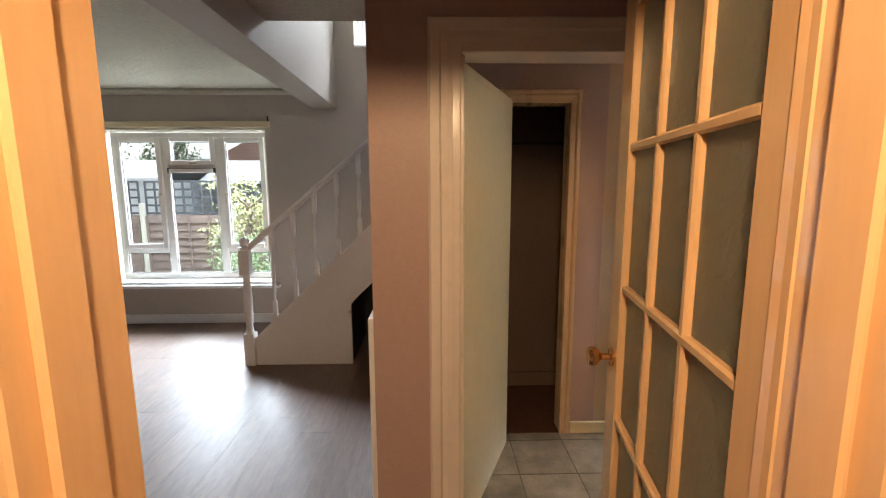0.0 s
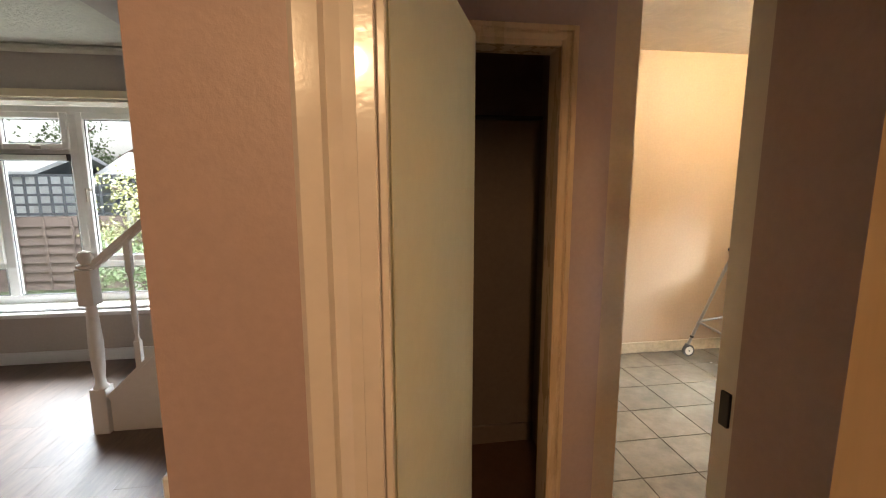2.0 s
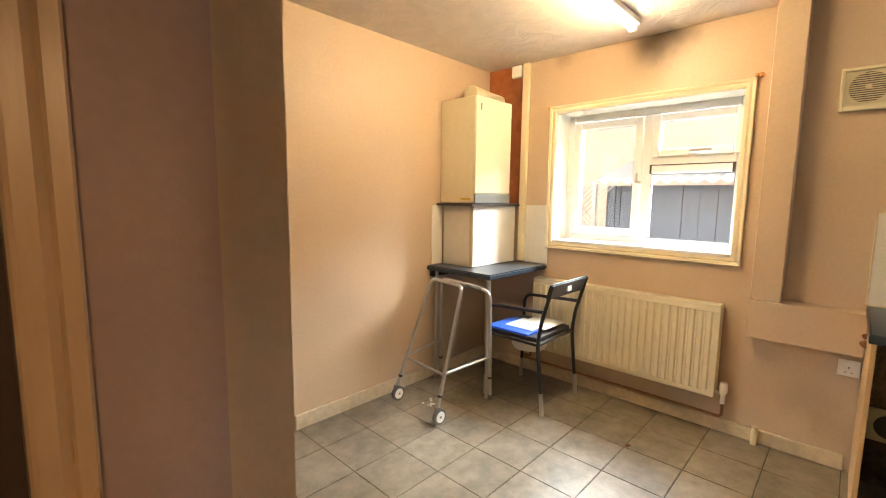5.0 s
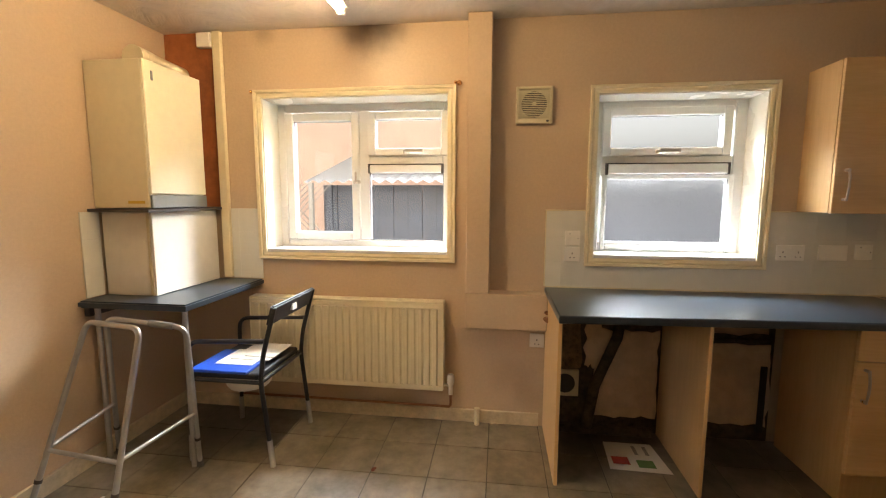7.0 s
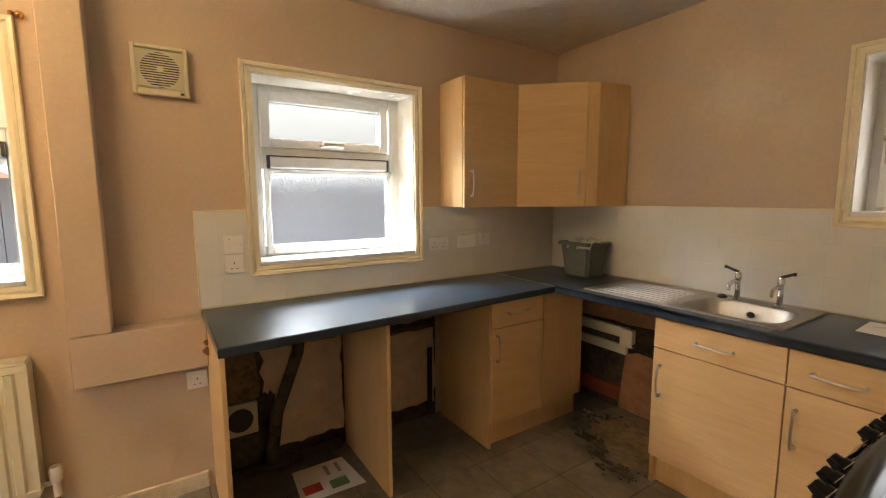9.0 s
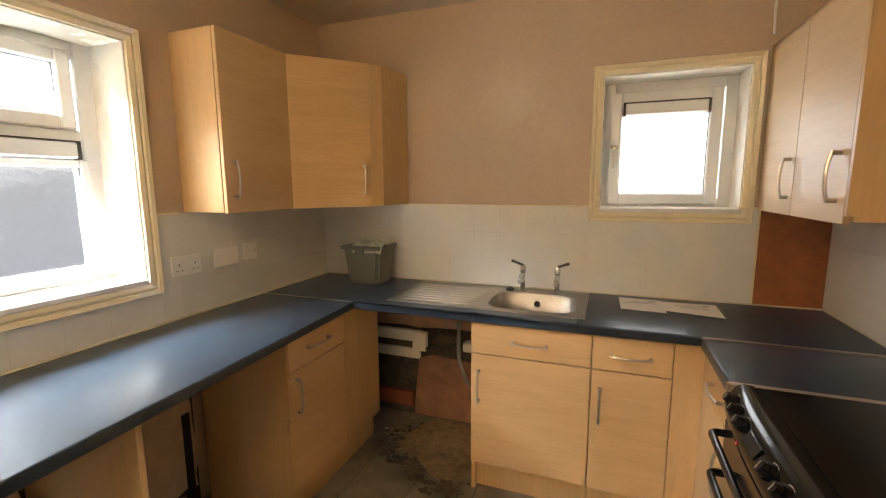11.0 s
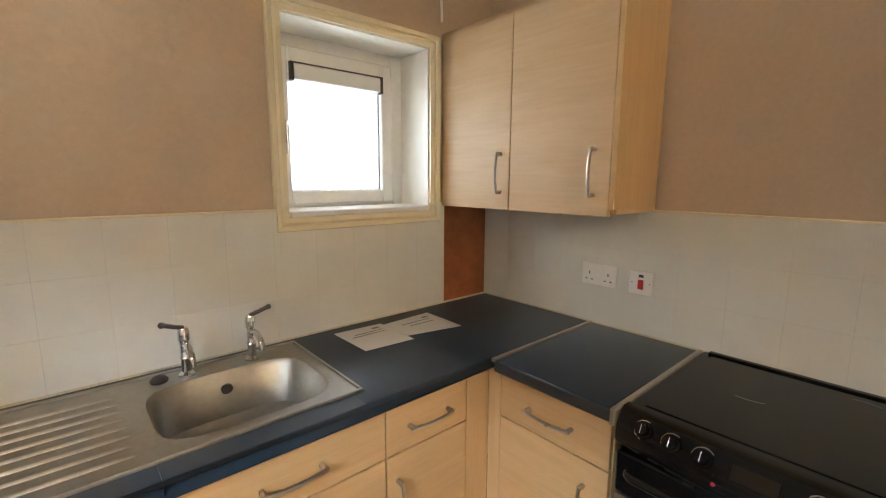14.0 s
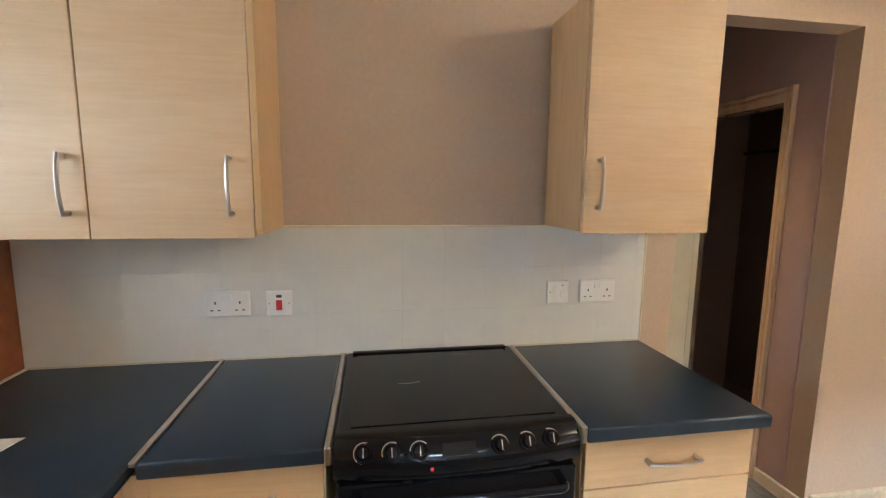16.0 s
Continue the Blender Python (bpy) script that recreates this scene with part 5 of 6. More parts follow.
def plate(axis, face, out, a, z, w, h, label, marks, cat="socket"):
    """A wall plate with its switches and holes. marks: (material, da, dz, w, h)."""
    def bx(p0, p1, u0, u1, w0, w1):
        lo, hi = sorted((face + out * p0, face + out * p1))
        return (lo, u0, w0, hi, u1, w1) if axis == 'x' else (u0, lo, w0, u1, hi, w1)
    ob = boxed("wall_plate", bx(0, .011, a - w / 2, a + w / 2, z - h / 2, z + h / 2), PLASTIC, r=.003, seg=2, label=label, category=cat, group="wall sockets and switches")
    for m, da, dz, mw, mh in marks:
        nm = "switch" if m in (PLASTIC, RED) else "slot"
        boxed(nm, bx(.0108, .0145 if nm == "switch" else .0113, a + da - mw / 2, a + da + mw / 2, z + dz - mh / 2, z + dz + mh / 2), m, ob, r=.0008 if nm == "switch" else 0)
    return ob


def pins(c):
    return [(DARKP, c, .004, .005, .010), (DARKP, c - .012, -.022, .009, .004), (DARKP, c + .012, -.022, .009, .004)]


DOUBLE = pins(-.04) + pins(.04) + [(PLASTIC, -.010, .022, .012, .020), (PLASTIC, .010, .022, .012, .020)]
SINGLE = pins(0.0) + [(PLASTIC, .024, .024, .012, .020)]
SPUR = [(PLASTIC, -.014, .010, .014, .022), (PLASTIC, .018, -.006, .018, .026), (DARKP, -.032, 0, .004, .004), (DARKP, .018, .026, .006, .004)]
plate('x', .008, 1, .64, 1.115, .146, .088, "white double socket on the tiled wall", DOUBLE)
plate('x', .008, 1, .81, 1.112, .090, .088, "white cooker switch with a red rocker", [(RED, 0, -.006, .020, .036), (DARKP, 0, .026, .018, .010), (DARKP, -.033, 0, .004, .004), (DARKP, .033, 0, .004, .004)], "switch")
plate('x', .008, 1, 1.845, 1.125, .088, .088, "white fused switch on the tiled wall", SPUR, "switch")
plate('x', .008, 1, 2.01, 1.125, .146, .088, "white double socket on the tiled wall", DOUBLE)
plate('x', E_X - .008, -1, 1.06, 1.148, .146, .088, "white double socket on the tiled wall", DOUBLE)
plate('x', E_X - .008, -1, .84, 1.152, .146, .088, "white double blank plate on the tiled wall", [])
plate('x', E_X - .008, -1, .685, 1.160, .088, .088, "white single switch on the tiled wall", SPUR, "switch")
plate('x', E_X - .008, -1, 2.268, 1.215, .088, .090, "white fused switch on the tiled wall", SPUR, "switch")
plate('x', E_X - .008, -1, 2.268, 1.118, .088, .090, "white single socket on the tiled wall", SINGLE)
plate('x', E_X, -1, 2.462, .565, .088, .088, "white single socket by the worktop end panel", SINGLE)
bm = made(ball, (E_X - .012, 2.962, 2.14), .016)
cyl(bm, (E_X, 2.962, 2.14), (E_X - .012, 2.962, 2.14), .008)
ball(bm, (E_X - .010, 2.985, 2.145), .010)
finish("curtain_hook", bm, BRASS, smooth=True, label="brass curtain wire hook on the wall", category="hook")
bm = made(ball, (E_X - .008, 4.305, 2.125), .010)
cyl(bm, (E_X, 4.305, 2.125), (E_X - .012, 4.305, 2.125), .006)
finish("curtain_hook", bm, BRASS, smooth=True, label="brass curtain wire hook on the wall", category="hook")


bm = bmesh.new()
tube(bm, [(.30, -.004, 2.16), (.305, -.003, 2.27), (.30, -.004, 2.345)], .006, 8)
finish("cable_stub", bm, PLASTIC, smooth=True, label="short white cable stub on the wall above the cupboard", category="cable")


# ---- lights that the place has ----
def tube_light():
    e = thing("fluorescent_light", (1.8, 3.57, 2.5), "white fluorescent batten light fixed to the ceiling, lit", "light")
    boxed("batten", (1.17, 3.53, 2.462, 2.42, 3.61, CEIL_Z - .001), PLASTIC, e, r=.004)
    bm = made(cyl, (1.20, 3.57, 2.444), (2.39, 3.57, 2.444), .017, n=14)
    finish("tube", bm, TUBE, e, smooth=True)
    boxed("lamp_holder", [(1.175, 3.548, 2.425, 1.20, 3.592, 2.463), (2.39, 3.548, 2.425, 2.415, 3.592, 2.463)], PLASTIC, e, r=.003)


tube_light()
e = thing("pendant_light", (-1.1, .42, 2.5), "bare warm bulb hanging in the entry, lit", "light")
bm = made(cyl, (-1.1, .42, 2.5), (-1.1, .42, 2.15), .004)
lathe(bm, [(.05, 0), (.045, .03)], (-1.1, .42, 2.468))
cyl(bm, (-1.1, .42, 2.14), (-1.1, .42, 2.20), .02)
finish("flex", bm, PLASTIC, e, smooth=True)

# ---- bare wall and oddments below the worktops ----
e = thing("bare_wall_patch", (E_X, 2.0, 0), "stained bare plaster with grimy broken edges below the worktop", "plaster patch", kind="structure")
random.seed(11)


def ragged(a0, a1, z0, z1, n=7, j=.03):
    P = []
    for i in range(n):
        P.append((a0 + (a1 - a0) * i / n, z0 + random.uniform(-j, j)))
    for i in range(n):
        P.append((a1 + random.uniform(-j, j), z0 + (z1 - z0) * i / n))
    for i in range(n):
        P.append((a1 + (a0 - a1) * i / n, z1 + random.uniform(-j, j)))
    for i in range(n):
        P.append((a0 + random.uniform(-j, j), z1 + (z0 - z1) * i / n))
    return P


def patch(name, axis, face, out, outline, thick, mat, parent):
    bm = bmesh.new()
    prism(bm, outline, axis, *sorted((face, face + out * thick)))
    return finish(name, bm, mat, parent)


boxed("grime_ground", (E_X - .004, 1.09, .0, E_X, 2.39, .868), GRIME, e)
patch("plaster", 'x', E_X - .004, -1, ragged(1.735, 2.10, .10, .66, 9, .016), .012, BARE, e)
patch("plaster", 'x', E_X - .004, -1, ragged(1.735, 1.98, .715, .85, 7, .012), .008, BARE, e)
patch("plaster", 'x', E_X - .004, -1, ragged(2.08, 2.17, .42, .82, 7, .02), .008, BARE, e)
patch("chipboard", 'x', E_X - .004, -1, ragged(2.19, 2.37, .40, .80, 7, .012), .010, OSB, e)
patch("plaster", 'x', E_X - .004, -1, ragged(1.105, 1.69, .10, .60, 9, .010), .012, BARE, e)
patch("plaster", 'x', E_X - .004, -1, ragged(1.13, 1.69, .66, .84, 7, .010), .010, OLDPINK, e)
boxed("dark_slot", (E_X - .024, 1.125, .06, E_X - .004, 1.16, .47), FLATBLACK, e)
bm = bmesh.new()
tube(bm, [(E_X - .03, 1.13, .632), (E_X - .03, 1.69, .622)], .011, 8)
tube(bm, rounded([(E_X - .022, 1.50, .60), (E_X - .022, 1.64, .595), (E_X - .022, 1.64, .50)], .02), .008, 8)
tube(bm, [(E_X - .03, 1.74, .700), (E_X - .03, 2.0, .672)], .013, 8)
finish("conduit", bm, GRIME, e, smooth=True)
bm = made(cyl, (E_X - .014, 1.655, .14), (E_X - .045, 1.655, .14), .020, n=16)
finish("pipe_outlet", bm, FLATBLACK, e, smooth=True)
bm = bmesh.new()
box(bm, E_X - .025, 2.20, .22, E_X - .004, 2.37, .39, r=.004)
v = finish("vent_plate", bm, CREAMPL, label="grubby cream vent plate with a round hole in the wall", category="vent")
bm = made(cyl, (E_X - .026, 2.285, .305), (E_X - .0275, 2.285, .305), .062, n=26)
finish("vent_hole", bm, FLATBLACK, v, smooth=True)
bm = bmesh.new()
tube(bm, [(E_X - .05, 1.96, .84), (E_X - .05, 1.99, .62), (E_X - .05, 2.11, .31), (E_X - .05, 2.15, .04)], .032, 10)
finish("waste_pipe", bm, GRIME, smooth=True, label="grimy slanting waste pipe under the worktop", category="pipe")
bm = bmesh.new()
for i in range(7):
    y = 2.02 + i * .045
    tube(bm, rounded([(2.60, y, .868), (2.61, y + .01, .82 - .03 * (i % 3)), (2.62, y + .03, .80 - .02 * (i % 2))], .02), .006, 6)
finish("cable_bundle", bm, FLATBLACK, smooth=True, label="dark loose cables hanging under the worktop", category="cable")
boxed("floor_batten", [(E_X - .06, 1.76, 0, E_X - .02, 2.38, .05)], GRIME, r=.004, label="grimy timber batten on the floor", category="batten")
e = thing("appliance_gap", (1.85, 0, 0), "broken plaster and old boards in the appliance space", "plaster patch", kind="structure")
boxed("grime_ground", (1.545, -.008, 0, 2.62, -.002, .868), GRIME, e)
patch("plaster", 'y', -.002, 1, ragged(1.56, 2.45, .60, .85, 9, .014), .012, OLDPINK, e)
boxed("white_batten", [(2.04, .0, .51, 2.45, .035, .58), (2.0, .0, .455, 2.09, .045, .575), (2.05, .0, .395, 2.45, .03, .455)], PLASTIC, e, r=.003)
patch("board", 'y', .012, 1, [(1.56, .02), (2.09, .015), (2.075, .20), (2.05, .40), (1.97, .43), (1.75, .42), (1.56, .40)], .014, BOARD, e)
boxed("red_batten", (2.10, .0, .06, 2.45, .03, .16), surface("rust_red_timber", (.34, .09, .04), .7, var=.2), e, r=.003)
boxed("dark_pipe", (1.56, .012, .50, 1.67, .035, .53), FLATBLACK, e)
bm = bmesh.new()
tube(bm, rounded([(2.0, .03, .47), (1.95, .04, .50), (1.86, .04, .49), (1.80, .04, .535), (1.72, .05, .53)], .03, 5), .009, 8)
tube(bm, rounded([(1.98, .03, .52), (1.90, .05, .60), (1.80, .05, .58), (1.66, .05, .64)], .04, 5), .006, 8)
finish("old_cable", bm, FLATBLACK, e, smooth=True)
bm = bmesh.new()
tube(bm, rounded([(1.72, .14, .868), (1.75, .13, .66), (1.755, .12, .46), (1.70, .12, .32), (1.62, .12, .31), (1.555, .13, .46), (1.565, .16, .868)], .07, 8), .011, 10)
finish("waste_hose", bm, HOSE, smooth=True, label="grey appliance hose hanging under the worktop", category="hose")
boxed("valve_box", (1.68, .03, .505, 1.74, .09, .565), PLASTIC, r=.006, label="white plastic valve on the hose", category="valve")
bm = bmesh.new()
prism(bm, [(1.57, .03), (1.88, .03), (1.98, .10), (2.06, .33), (2.03, .42), (1.88, .44), (1.80, .52), (1.70, .58), (1.60, .50), (1.57, .30)], 'z', .001, .012)
finish("broken_screed", bm, SOIL, label="rotted broken screed in the appliance space", category="debris")
bm = bmesh.new()
edge = [(2.0, .12), (2.10, .34), (2.04, .47), (1.90, .50), (1.82, .58), (1.70, .64), (1.58, .60)]
for i in range(190):
    k = random.randrange(len(edge) - 1)
    u = random.random()
    x = edge[k][0] + (edge[k + 1][0] - edge[k][0]) * u + random.gauss(0, .03)
    y = edge[k][1] + (edge[k + 1][1] - edge[k][1]) * u + random.gauss(0, .03)
    ball(bm, (max(1.56, x), y, .006), .004 + .013 * random.random() ** 2, (1.6, 1, .6), 6, 4)
finish("rubble", bm, GRIME, kind="stuff", label="dark crumbs of rotted screed", category="debris")
bm = bmesh.new()
cyl(bm, (2.14, .24, .012), (2.18, .28, .03), .018)
cyl(bm, (2.16, .26, .03), (2.12, .30, .045), .010)
finish("pipe_fitting", bm, CHROME, smooth=True, label="small chrome pipe fitting on the floor", category="fitting")
boxed("cupboard_rail", (-1.20, 3.75, 1.785, -.155, 3.788, 1.805), FLATBLACK, r=.003, label="dark batten across the cupboard wall", category="rail")
boxed("white_panel", (-1.335, 2.20, .0, -1.312, 2.80, 1.03), WHITE, r=.004, label="white painted panel against the partition", category="panel")


bm = made(ball, (2.15, 3.357, .005), .012, (1.5, 1, .35), 8, 5)
ball(bm, (2.165, 3.352, .004), .008, (1, 1.4, .4), 8, 5)
finish("dried_leaf", bm, surface("red_brown_leaf", (.16, .04, .02), .8), label="small red-brown scrap on the kitchen floor", category="debris")
bm = bmesh.new()
random.seed(21)
for i in range(9):
    ball(bm, (1.66 + .1 * random.random(), 4.52 + .1 * random.random(), .003), .005 + .006 * random.random(), (1.5, 1, .4), 6, 4)
finish("crumbs", bm, PAPER, kind="stuff", label="white crumbs on the floor by the walking frame", category="debris")


# ---- stairs ----
def stairs():
    e = thing("staircase", (-1.9, 4.7, 0), "white painted staircase with turned balusters", "stairs")
    rise, go, xs = .19, .196, -2.60
    ya, yb = 4.265, 5.415
    for i in range(12):
        x = xs + i * go
        if x > -1.33:
            break
        boxed("tread", (x - .015, ya, (i + 1) * rise - .03, min(x + go, -1.312), yb, (i + 1) * rise), WHITE, e, r=.004)
        boxed("riser", (x, ya, i * rise, x + .018, yb, (i + 1) * rise - .03), WHITE, e)
    y0, y1 = 4.228, 4.262
    sl = .97
    zt = lambda x: .235 + (x + 2.57) * sl
    bm = bmesh.new()
    prism(bm, [(-2.60, .0), (-1.79, .0), (-1.79, .53), (-1.312, .53 + .478 * sl), (-1.312, zt(-1.312)), (-2.60, zt(-2.60))], 'y', y0, y1)
    finish("outer_string", bm, WHITE, e)
    bm = bmesh.new()
    prism(bm, [(-2.60, zt(-2.60)), (-1.312, zt(-1.312)), (-1.312, zt(-1.312) + .03), (-2.60, zt(-2.60) + .03)], 'y', y0 - .012, y1 + .012)
    finish("string_capping", bm, WHITE, e)
    bm = bmesh.new()
    box(bm, -2.692, 4.20, 0, -2.605, 4.287, .28, r=.004)
    lathe(bm, [(.042, .28), (.03, .30), (.026, .34), (.034, .40), (.038, .55), (.030, .72), (.026, .78)], (-2.648, 4.243, 0), 16)
    box(bm, -2.69, 4.20, .78, -2.607, 4.286, .99, r=.004)
    lathe(bm, [(.03, .99), (.048, 1.0), (.048, 1.012), (.024, 1.02), (.036, 1.04), (.040, 1.06), (.028, 1.085), (.004, 1.095)], (-2.648, 4.243, 0), 16)
    finish("newel_post", bm, WHITE, e, smooth=True)
    bm = bmesh.new()
    hr = lambda x: 1.0 + (x + 2.62) * .845
    prism(bm, [(-2.61, hr(-2.61) - .03), (-1.315, hr(-1.315) - .03), (-1.315, hr(-1.315) + .03), (-2.61, hr(-2.61) + .03)], 'y', 4.215, 4.272)
    es = [ed for ed in bm.edges if abs(ed.verts[0].co.y - ed.verts[1].co.y) < 1e-6 and abs(ed.verts[0].co.x - ed.verts[1].co.x) > .5]
    bmesh.ops.bevel(bm, geom=es, offset=.014, segments=3, affect='EDGES')
    finish("handrail", bm, WHITE, e, smooth=True)
    for k in range(6):
        x = -2.425 + k * .182
        za, zb = zt(x) + .03, hr(x) - .028
        h = zb - za
        bm = bmesh.new()
        box(bm, x - .017, 4.228, za - .02, x + .017, 4.262, za + h * .2, r=.002)
        lathe(bm, [(.017, h * .2), (.010, h * .24), (.014, h * .30), (.018, h * .45), (.012, h * .66), (.010, h * .7), (.017, h * .76)], (x, 4.245, za), 10)
        box(bm, x - .017, 4.228, za + h * .76, x + .017, 4.262, zb + .02, r=.002)
        finish("baluster", bm, WHITE, e, smooth=True)
    bm = bmesh.new()
    cyl(bm, (-1.80, 4.228, .46), (-1.80, 4.205, .46), .010, n=12)
    finish("cupboard_catch", bm, STEEL, e, smooth=True)


stairs()
# black sheets put in for the unlit space under the stairs
boxed("wall_stair_cupboard", [(-1.79, 4.95, 0, -1.312, 5.0, .95), (-1.80, 4.265, 0, -1.79, 4.95, .5)], FLATBLACK, kind="structure", label="black sheets for the dark inside of the cupboard under the stairs")

# ---- outside ----
boxed("ground", (-220, -220, -.6, 220, 220, -.36), GRASS, kind="structure", label="rough garden lawn")
boxed("pavement", [(-6, 5.7, -.37, 3, 7.4, -.335), (3.02, -3, -.37, 5.2, 7.4, -.33)], PAVE, kind="structure", label="grey paved path beside the house")


def fence_run(x0, y, x1, ztop, name, label, mat, trellis=0.0, rails=True):
    e = thing(name, ((x0 + x1) / 2, y, -.36), label, "fence")
    n = max(1, round((x1 - x0) / 1.83))
    w = (x1 - x0) / n
    for i in range(n):
        a = x0 + i * w
        bm = bmesh.new()
        k = 8
        h = (ztop + .30) / k
        for j in range(k):
            z = -.30 + j * h
            prism(bm, [(y - .034, z), (y + .016, z), (y + .016, z + h + .015), (y + .004, z + h + .015)], 'x', a + .06, a + w - .06)
        for s in range(5):
            xx = a + .06 + (w - .16) * s / 4
            box(bm, xx, y - .055, -.30, xx + .035, y - .030, ztop)
        finish("panel", bm, mat, e)
        boxed("post", (a - .05, y - .06, -.36, a + .05, y + .05, ztop + (.0 if not trellis else .25)), CONC, e, r=.008)
        if trellis:
            bm = bmesh.new()
            m = 9
            for s in range(m + 1):
                xx = a + .06 + (w - .14) * s / m
                box(bm, xx, y - .012, ztop + .02, xx + .042, y, ztop + trellis)
            for s in range(5):
                zz = ztop + .03 + (trellis - .05) * s / 4
                box(bm, a + .06, y + .001, zz, a + w - .06, y + .013, zz + .040)
            finish("trellis", bm, FENCEG, e)
    return e


fence_run(-16.0, 9.6, -1.5, .92, "garden_fence", "dark brown panel fence with concrete posts and grey trellis", FENCE, .68)


def shed(x0, x1, y0, y1, z, ridge, mat, roof, label):
    e = thing("shed", ((x0 + x1) / 2, (y0 + y1) / 2, -.36), label, "shed")
    boxed("walls", (x0, y0, -.36, x1, y1, z), mat, e)
    bm = bmesh.new()
    ym = (y0 + y1) / 2
    prism(bm, [(y0 - .2, z - .03), (ym, ridge), (y1 + .2, z - .03), (y1 + .2, z + .05), (ym, ridge + .09), (y0 - .2, z + .05)], 'x', x0 - .2, x1 + .2)
    finish("roof", bm, roof, e)
    return e


shed(-13.5, -7.7, 11.2, 14.0, 1.65, 2.1, CORR, ROOFT, "grey timber garden shed with pale felt roof")
e = shed(-7.0, -5.6, 12.5, 15.0, 1.6, 2.15, FENCEG, ROOFT, "small grey shed with pale pitched roof")


def house(x0, x1, y0, y1, z, ridge, axis, label, openings):
    e = thing("house", ((x0 + x1) / 2, (y0 + y1) / 2, -.36), label, "house")
    boxed("wall", (x0, y0, -.36, x1, y1, z), BRICK, e)
    bm = bmesh.new()
    if axis == 'x':
        m = (y0 + y1) / 2
        prism(bm, [(y0 - .4, z - .1), (m, ridge), (y1 + .4, z - .1)], 'x', x0 - .2, x1 + .2)
    else:
        m = (x0 + x1) / 2
        prism(bm, [(x0 - .4, z - .1), (m, ridge), (x1 + .4, z - .1)], 'y', y0 - .2, y1 + .2)
    finish("roof", bm, SLATE, e)
    for i, (d, g) in enumerate(openings):
        w = boxed("window", d, UPVC, e, r=.01)
        boxed("glass", g, DGLASS, w)
    return e


house(-14.0, -6.8, 27, 35, 2.9, 4.9, 'y', "red brick house beyond the gardens", [((-11.2, 26.9, 1.5, -9.8, 27, 2.6), (-11.1, 26.88, 1.6, -9.9, 26.9, 2.5))])
house(-40, -29, 30, 38, 4.6, 7.4, 'x', "red brick house beyond the gardens", [((-34, 29.9, 2.6, -32.4, 30, 3.9), (-33.9, 29.88, 2.7, -32.5, 29.9, 3.8))])
house(8.6, 17, 3.4, 16, 5.2, 8.2, 'y', "orange-red brick neighbouring house", [((8.5, 9.5, 2.6, 8.6, 10.9, 3.9), (8.48, 9.6, 2.7, 8.5, 10.8, 3.8))])


def lean_to():
    e = thing("lean_to_shed", (6.3, 3.4, -.36), "dark timber lean-to with pale corrugated roof", "shed")
    bm = bmesh.new()
    for i in range(37):
        y = -2.0 + i * .19
        box(bm, 5.6 + .012 * (i % 2), y, -.36, 5.63 + .012 * (i % 2), y + .185, 1.62)
    finish("boarding", bm, FENCEG, e)
    boxed("posts", [(5.57, y, -.36, 5.62, y + .09, 1.62) for y in (-1.9, .6, 2.9, 4.9)], FENCEG, e)
    bm = bmesh.new()
    n = 184
    rows = []
    for x, z in ((5.45, 1.66), (7.3, 2.15)):
        rows.append([bm.verts.new((x, -2.1 + i * .04, z + .022 * math.cos(i * 2 * math.pi / 4))) for i in range(n)])
    for i in range(n - 1):
        bm.faces.new((rows[0][i], rows[0][i + 1], rows[1][i + 1], rows[1][i]))
    bmesh.ops.solidify(bm, geom=bm.faces[:], thickness=.006)
    finish("corrugated_roof", bm, CORR, e)


lean_to()


def lattice():
    e = thing("lattice_screen", (5.2, 6.1, -.36), "weathered lattice trellis screen beside the lean-to", "trellis")
    bm = bmesh.new()
    for i in range(26):
        a = 5.2 + i * .075
        for s in (-1, 1):
            x = 5.35 + .008 * s
            tube(bm, [Vector((x, a - s * .37, .88)), Vector((x, a + s * .37, 1.62))], .009, 4)
    finish("lattice", bm, LATTICE, e)
    boxed("frame", [(5.32, 5.06, -.36, 5.38, 5.11, 1.64), (5.32, 7.2, -.36, 5.38, 7.26, 1.64), (5.33, 5.11, .84, 5.37, 7.2, .88)], LATTICE, e)


lattice()


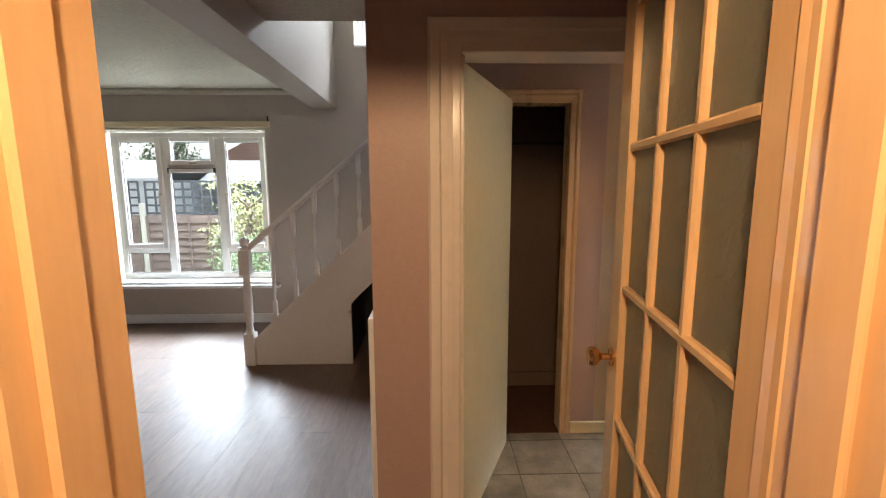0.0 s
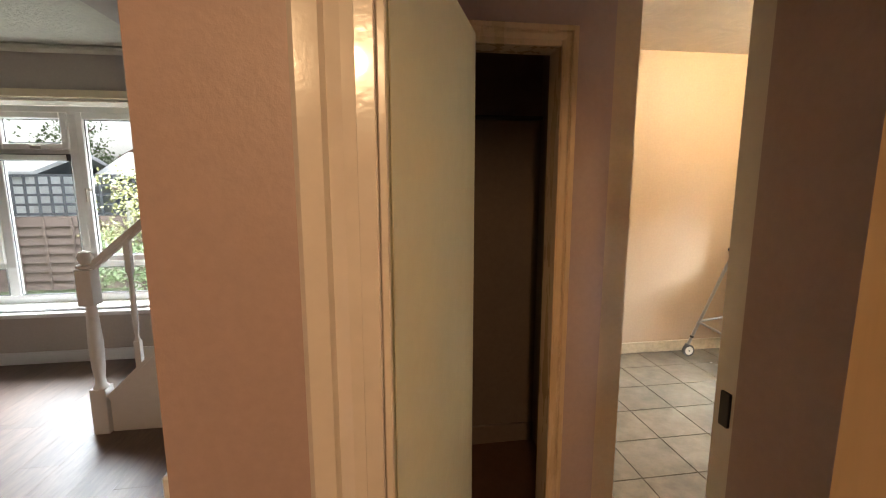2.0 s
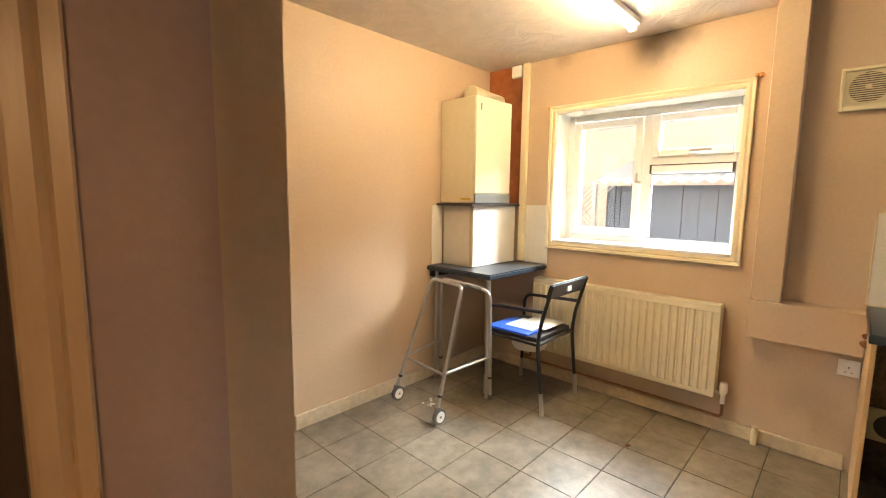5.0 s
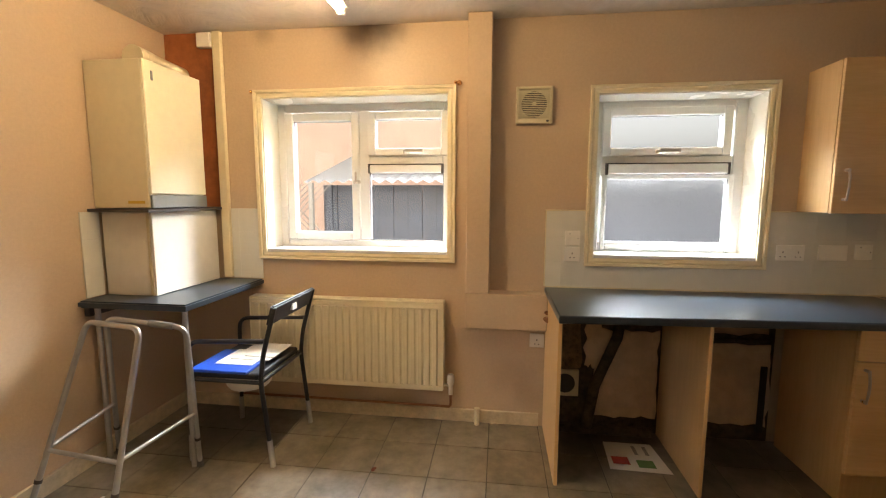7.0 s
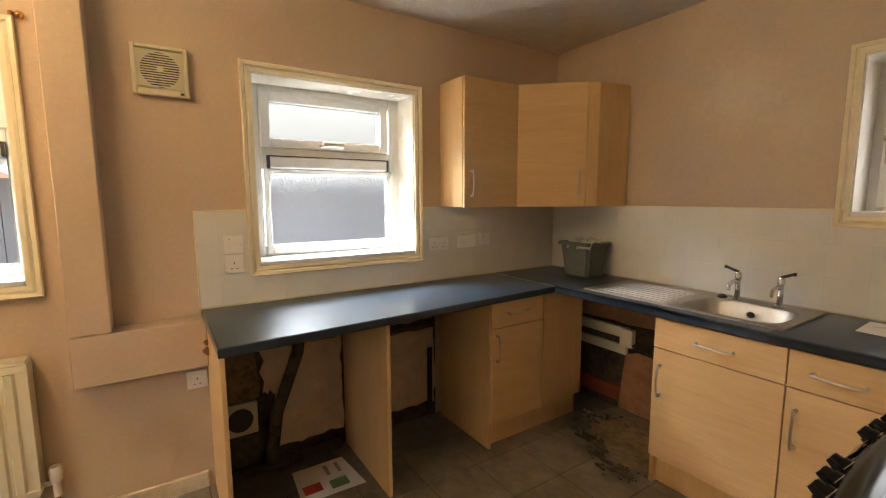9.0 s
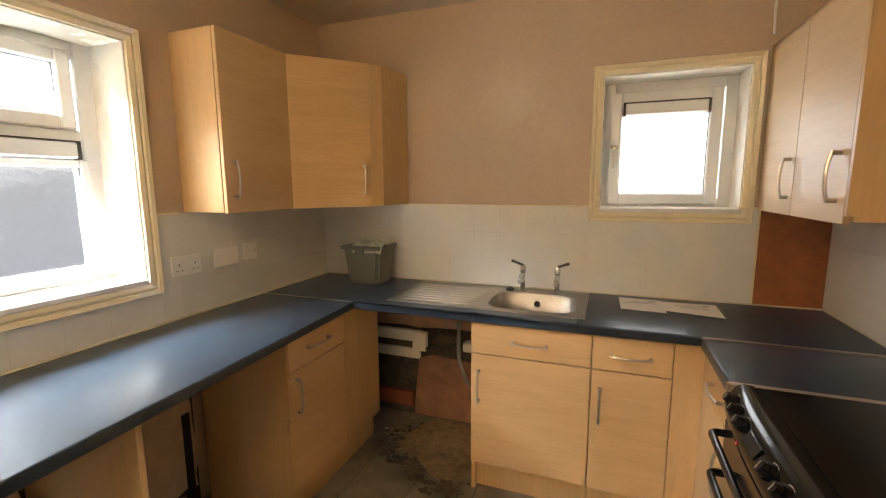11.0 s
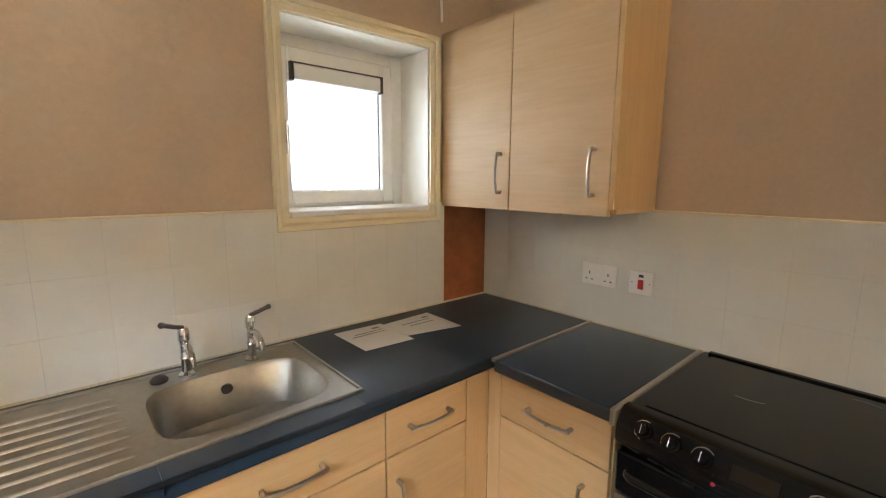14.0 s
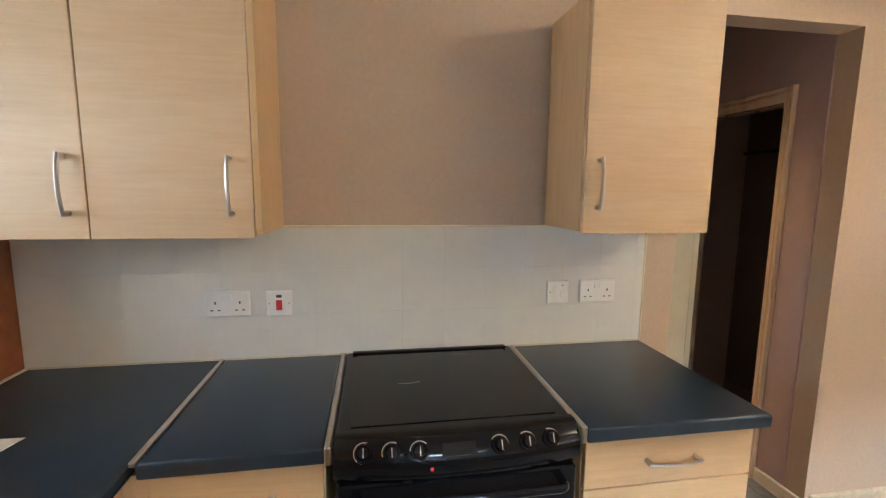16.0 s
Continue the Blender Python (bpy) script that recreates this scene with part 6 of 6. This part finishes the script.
def tree(x, y, h, spread, leaf, label, seed, clumps=150, trunk_h=.35, name="tree"):
    random.seed(seed)
    e = thing(name, (x, y, -.36), label, name)
    bm = bmesh.new()
    top = -.36 + h * .8
    tube(bm, [(x, y, -.36), (x + .05, y, -.36 + h * .3), (x - .05, y + .05, top)], h * .018 + .01, 8)
    tips = []
    for k in range(9):
        a, zz = random.random() * 6.28, -.36 + h * random.uniform(trunk_h, .8)
        t = (x + math.cos(a) * spread * .6, y + math.sin(a) * spread * .6, zz + h * .15)
        tube(bm, [(x, y, zz), ((x + t[0]) / 2, (y + t[1]) / 2, zz + h * .10), t], h * .006 + .006, 5)
        tips.append(t)
    finish("trunk", bm, BARK, e, smooth=True)
    V, F = [], []
    for c in range(clumps):
        b = tips[c % len(tips)] if c % 3 else (x, y, -.36 + h * random.uniform(.5, .95))
        cx, cy, cz = (b[i] + random.gauss(0, spread * (.22 if i < 2 else .20)) for i in range(3))
        for l in range(16):
            p = Vector((cx, cy, cz)) + Vector((random.gauss(0, 1), random.gauss(0, 1), random.gauss(0, .8))) * spread * .10
            s = spread * random.uniform(.025, .055)
            u = Vector((random.gauss(0, 1), random.gauss(0, 1), random.gauss(0, 1))).normalized()
            v = u.orthogonal().normalized()
            i0 = len(V)
            V.extend([p - u * s, p + v * s * .5, p + u * s, p - v * s * .5])
            F.append((i0, i0 + 1, i0 + 2, i0 + 3))
    me = bpy.data.meshes.new("leaves")
    o = ORIGIN[e.name]
    me.from_pydata([tuple(v - o) for v in V], [], F)
    me.materials.append(leaf)
    l = new("leaves", me)
    l.parent = e
    tagged(l, kind="stuff")


tree(-4.45, 8.7, 2.0, .7, LEAFY, "yellow-green shrub by the garden fence", 3, 130, name="shrub")
tree(-4.1, 7.7, 1.0, .6, LEAF, "low green leafy shrub below the window", 5, 120, .1, name="shrub")
for i, (x, y, h, s) in enumerate(((-15.5, 19, 5.0, 2.0), (-18.5, 21, 5.6, 2.2), (-21.0, 20, 5.2, 2.2), (-13.2, 22, 4.4, 1.7), (-25, 21, 5.0, 2.0))):
    tree(x, y, h, s, LEAF, "leafy green garden tree", 20 + i, 170, .2)

# ---- pieces: wall tiles, floor tiles, planks ----
TM = {}


def piece(name, w, d, h, mat, parent, at, r=.001):
    """A small bevelled slab that shares its mesh with its equals."""
    key = (name, round(w, 3), round(d, 3), round(h, 3), mat.name)
    if key not in TM:
        bm = made(box, -w / 2, -d / 2, -h / 2, w / 2, d / 2, h / 2)
        if r:
            bmesh.ops.bevel(bm, geom=bm.edges[:], offset=r, segments=1, affect='EDGES')
        me = bpy.data.meshes.new(name)
        bm.to_mesh(me)
        bm.free()
        me.materials.append(mat)
        TM[key] = me
    ob = new(name, TM[key])
    ob.parent = parent
    ob.location = Vector(at) - ORIGIN[parent.name]
    return ob


def tiled(name, axis, face, out, a0, a1, z0, z1, holes, label):
    S, gap = .1553, .0003
    lo, hi = sorted((face, face + out * .004))
    back = thing(name, ((face, (a0 + a1) / 2, z0) if axis == 'x' else ((a0 + a1) / 2, face, z0)), label, "wall tiles", kind="structure")
    rects = [(a0, a1, z0, z1)]
    for h in holes:
        nxt = []
        for r in rects:
            b0, b1, c0, c1 = max(r[0], h[0]), min(r[1], h[1]), max(r[2], h[2]), min(r[3], h[3])
            if b0 >= b1 or c0 >= c1:
                nxt.append(r)
                continue
            nxt += [q for q in ((r[0], b0, r[2], r[3]), (b1, r[1], r[2], r[3]), (b0, b1, r[2], c0), (b0, b1, c1, r[3])) if q[1] - q[0] > .001 and q[3] - q[2] > .001]
        rects = nxt
    bm = bmesh.new()
    for u0, u1, w0, w1 in rects:
        box(bm, *((lo, u0, w0, hi, u1, w1) if axis == 'x' else (u0, lo, w0, u1, hi, w1)))
    finish("grout", bm, GROUT, back)
    a = a0
    while a < a1 - .01:
        b = min(a + S, a1)
        for k in range(3):
            w0, w1 = z0 + k * S, min(z0 + (k + 1) * S, z1)
            segs = [(a, b, w0, w1)]
            for h in holes:
                nxt = []
                for r in segs:
                    b0, b1, c0, c1 = max(r[0], h[0]), min(r[1], h[1]), max(r[2], h[2]), min(r[3], h[3])
                    if b0 >= b1 or c0 >= c1:
                        nxt.append(r)
                    else:
                        nxt += [q for q in ((r[0], b0, r[2], r[3]), (b1, r[1], r[2], r[3]), (b0, b1, r[2], c0), (b0, b1, c1, r[3])) if q[1] - q[0] > .008 and q[3] - q[2] > .008]
                segs = nxt
            for u0, u1, v0, v1 in segs:
                c = face + out * .005
                if axis == 'x':
                    piece("tile", .006, u1 - u0 - gap, v1 - v0 - gap, TILE, back, (c, (u0 + u1) / 2, (v0 + v1) / 2), .0002)
                else:
                    piece("tile", u1 - u0 - gap, .006, v1 - v0 - gap, TILE, back, ((u0 + u1) / 2, c, (v0 + v1) / 2), .0002)
        a = b


def grown(w, k=.039):
    return (w[0] - k, w[1] + k, w[2] - k, w[3] + k)


tiled("tiles_west", 'x', 0, 1, .0, 2.212, .914, 1.380, [], "pale grey glazed wall tiles above the worktop")
tiled("tiles_south", 'y', 0, 1, .297, E_X - .008, .914, 1.380, [grown(W3)], "pale grey glazed wall tiles behind the sink")
tiled("tiles_east", 'x', E_X, -1, .0, 2.428, .914, 1.380, [grown(W2)], "pale grey glazed wall tiles above the worktop")
tiled("tiles_corner", 'x', E_X, -1, 4.245 + .03, 4.484, .914, 1.380, [], "pale glazed tiles beside the corner cupboard")
tiled("tiles_corner", 'y', N_Y, -1, 2.05, 2.16, .914, 1.372, [], "pale glazed tiles beside the corner cupboard")
# the south wall stands a tile's bed behind the tiles
boxed("tile_bed", [(-.015, .0, .868, -.0, 2.212, 1.38), (.297, -.01, .868, .340, 0, 1.38), (1.06, -.01, .868, E_X, 0, 1.38), (.34, -.01, .868, 1.06, 0, 1.31)], GROUT, kind="structure", label="grey tile bed")


def lay_tiles():
    S, gap = .3085, .005
    x00, y00 = 2.13 - 12 * S, 3.06 - 10 * S
    for i in range(-1, 16):
        for j in range(-2, 18):
            x0, y0 = x00 + i * S, y00 + j * S
            x1, y1 = x0 + S, y0 + S
            for (bx0, by0, bx1, by1) in ((-.015, 0, E_X, N_Y), (-1.21, 2.28, -.015, 3.14), (-1.0, 2.17, -.33, 2.28)):
                u0, v0, u1, v1 = max(x0, bx0), max(y0, by0), min(x1, bx1), min(y1, by1)
                if u1 - u0 > .012 and v1 - v0 > .012:
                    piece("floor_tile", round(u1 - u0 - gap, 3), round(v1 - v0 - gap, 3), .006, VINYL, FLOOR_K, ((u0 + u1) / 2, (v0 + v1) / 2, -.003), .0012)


lay_tiles()


def lay_planks():
    random.seed(8)
    w, Ln, gap = .192, 1.28, .0007
    for i in range(int((5.38 - .40) / w) + 1):
        x0, x1 = -5.38 + i * w, min(-5.38 + (i + 1) * w, -.40)
        end = 5.42 if x1 < -1.31 else 2.17
        if x0 < -1.31 < x1:
            x1 = -1.31
        y = 1.14 - random.random() * Ln
        while y < end:
            a, c = max(y, 1.14), min(y + Ln, end)
            if c - a > .02 and x1 - x0 > .02:
                piece("plank", round(x1 - x0 - gap, 3), round(c - a - gap, 3), .006, PLANK, FLOOR_L, ((x0 + x1) / 2, (a + c) / 2, -.003), .0003)
            y += Ln


lay_planks()
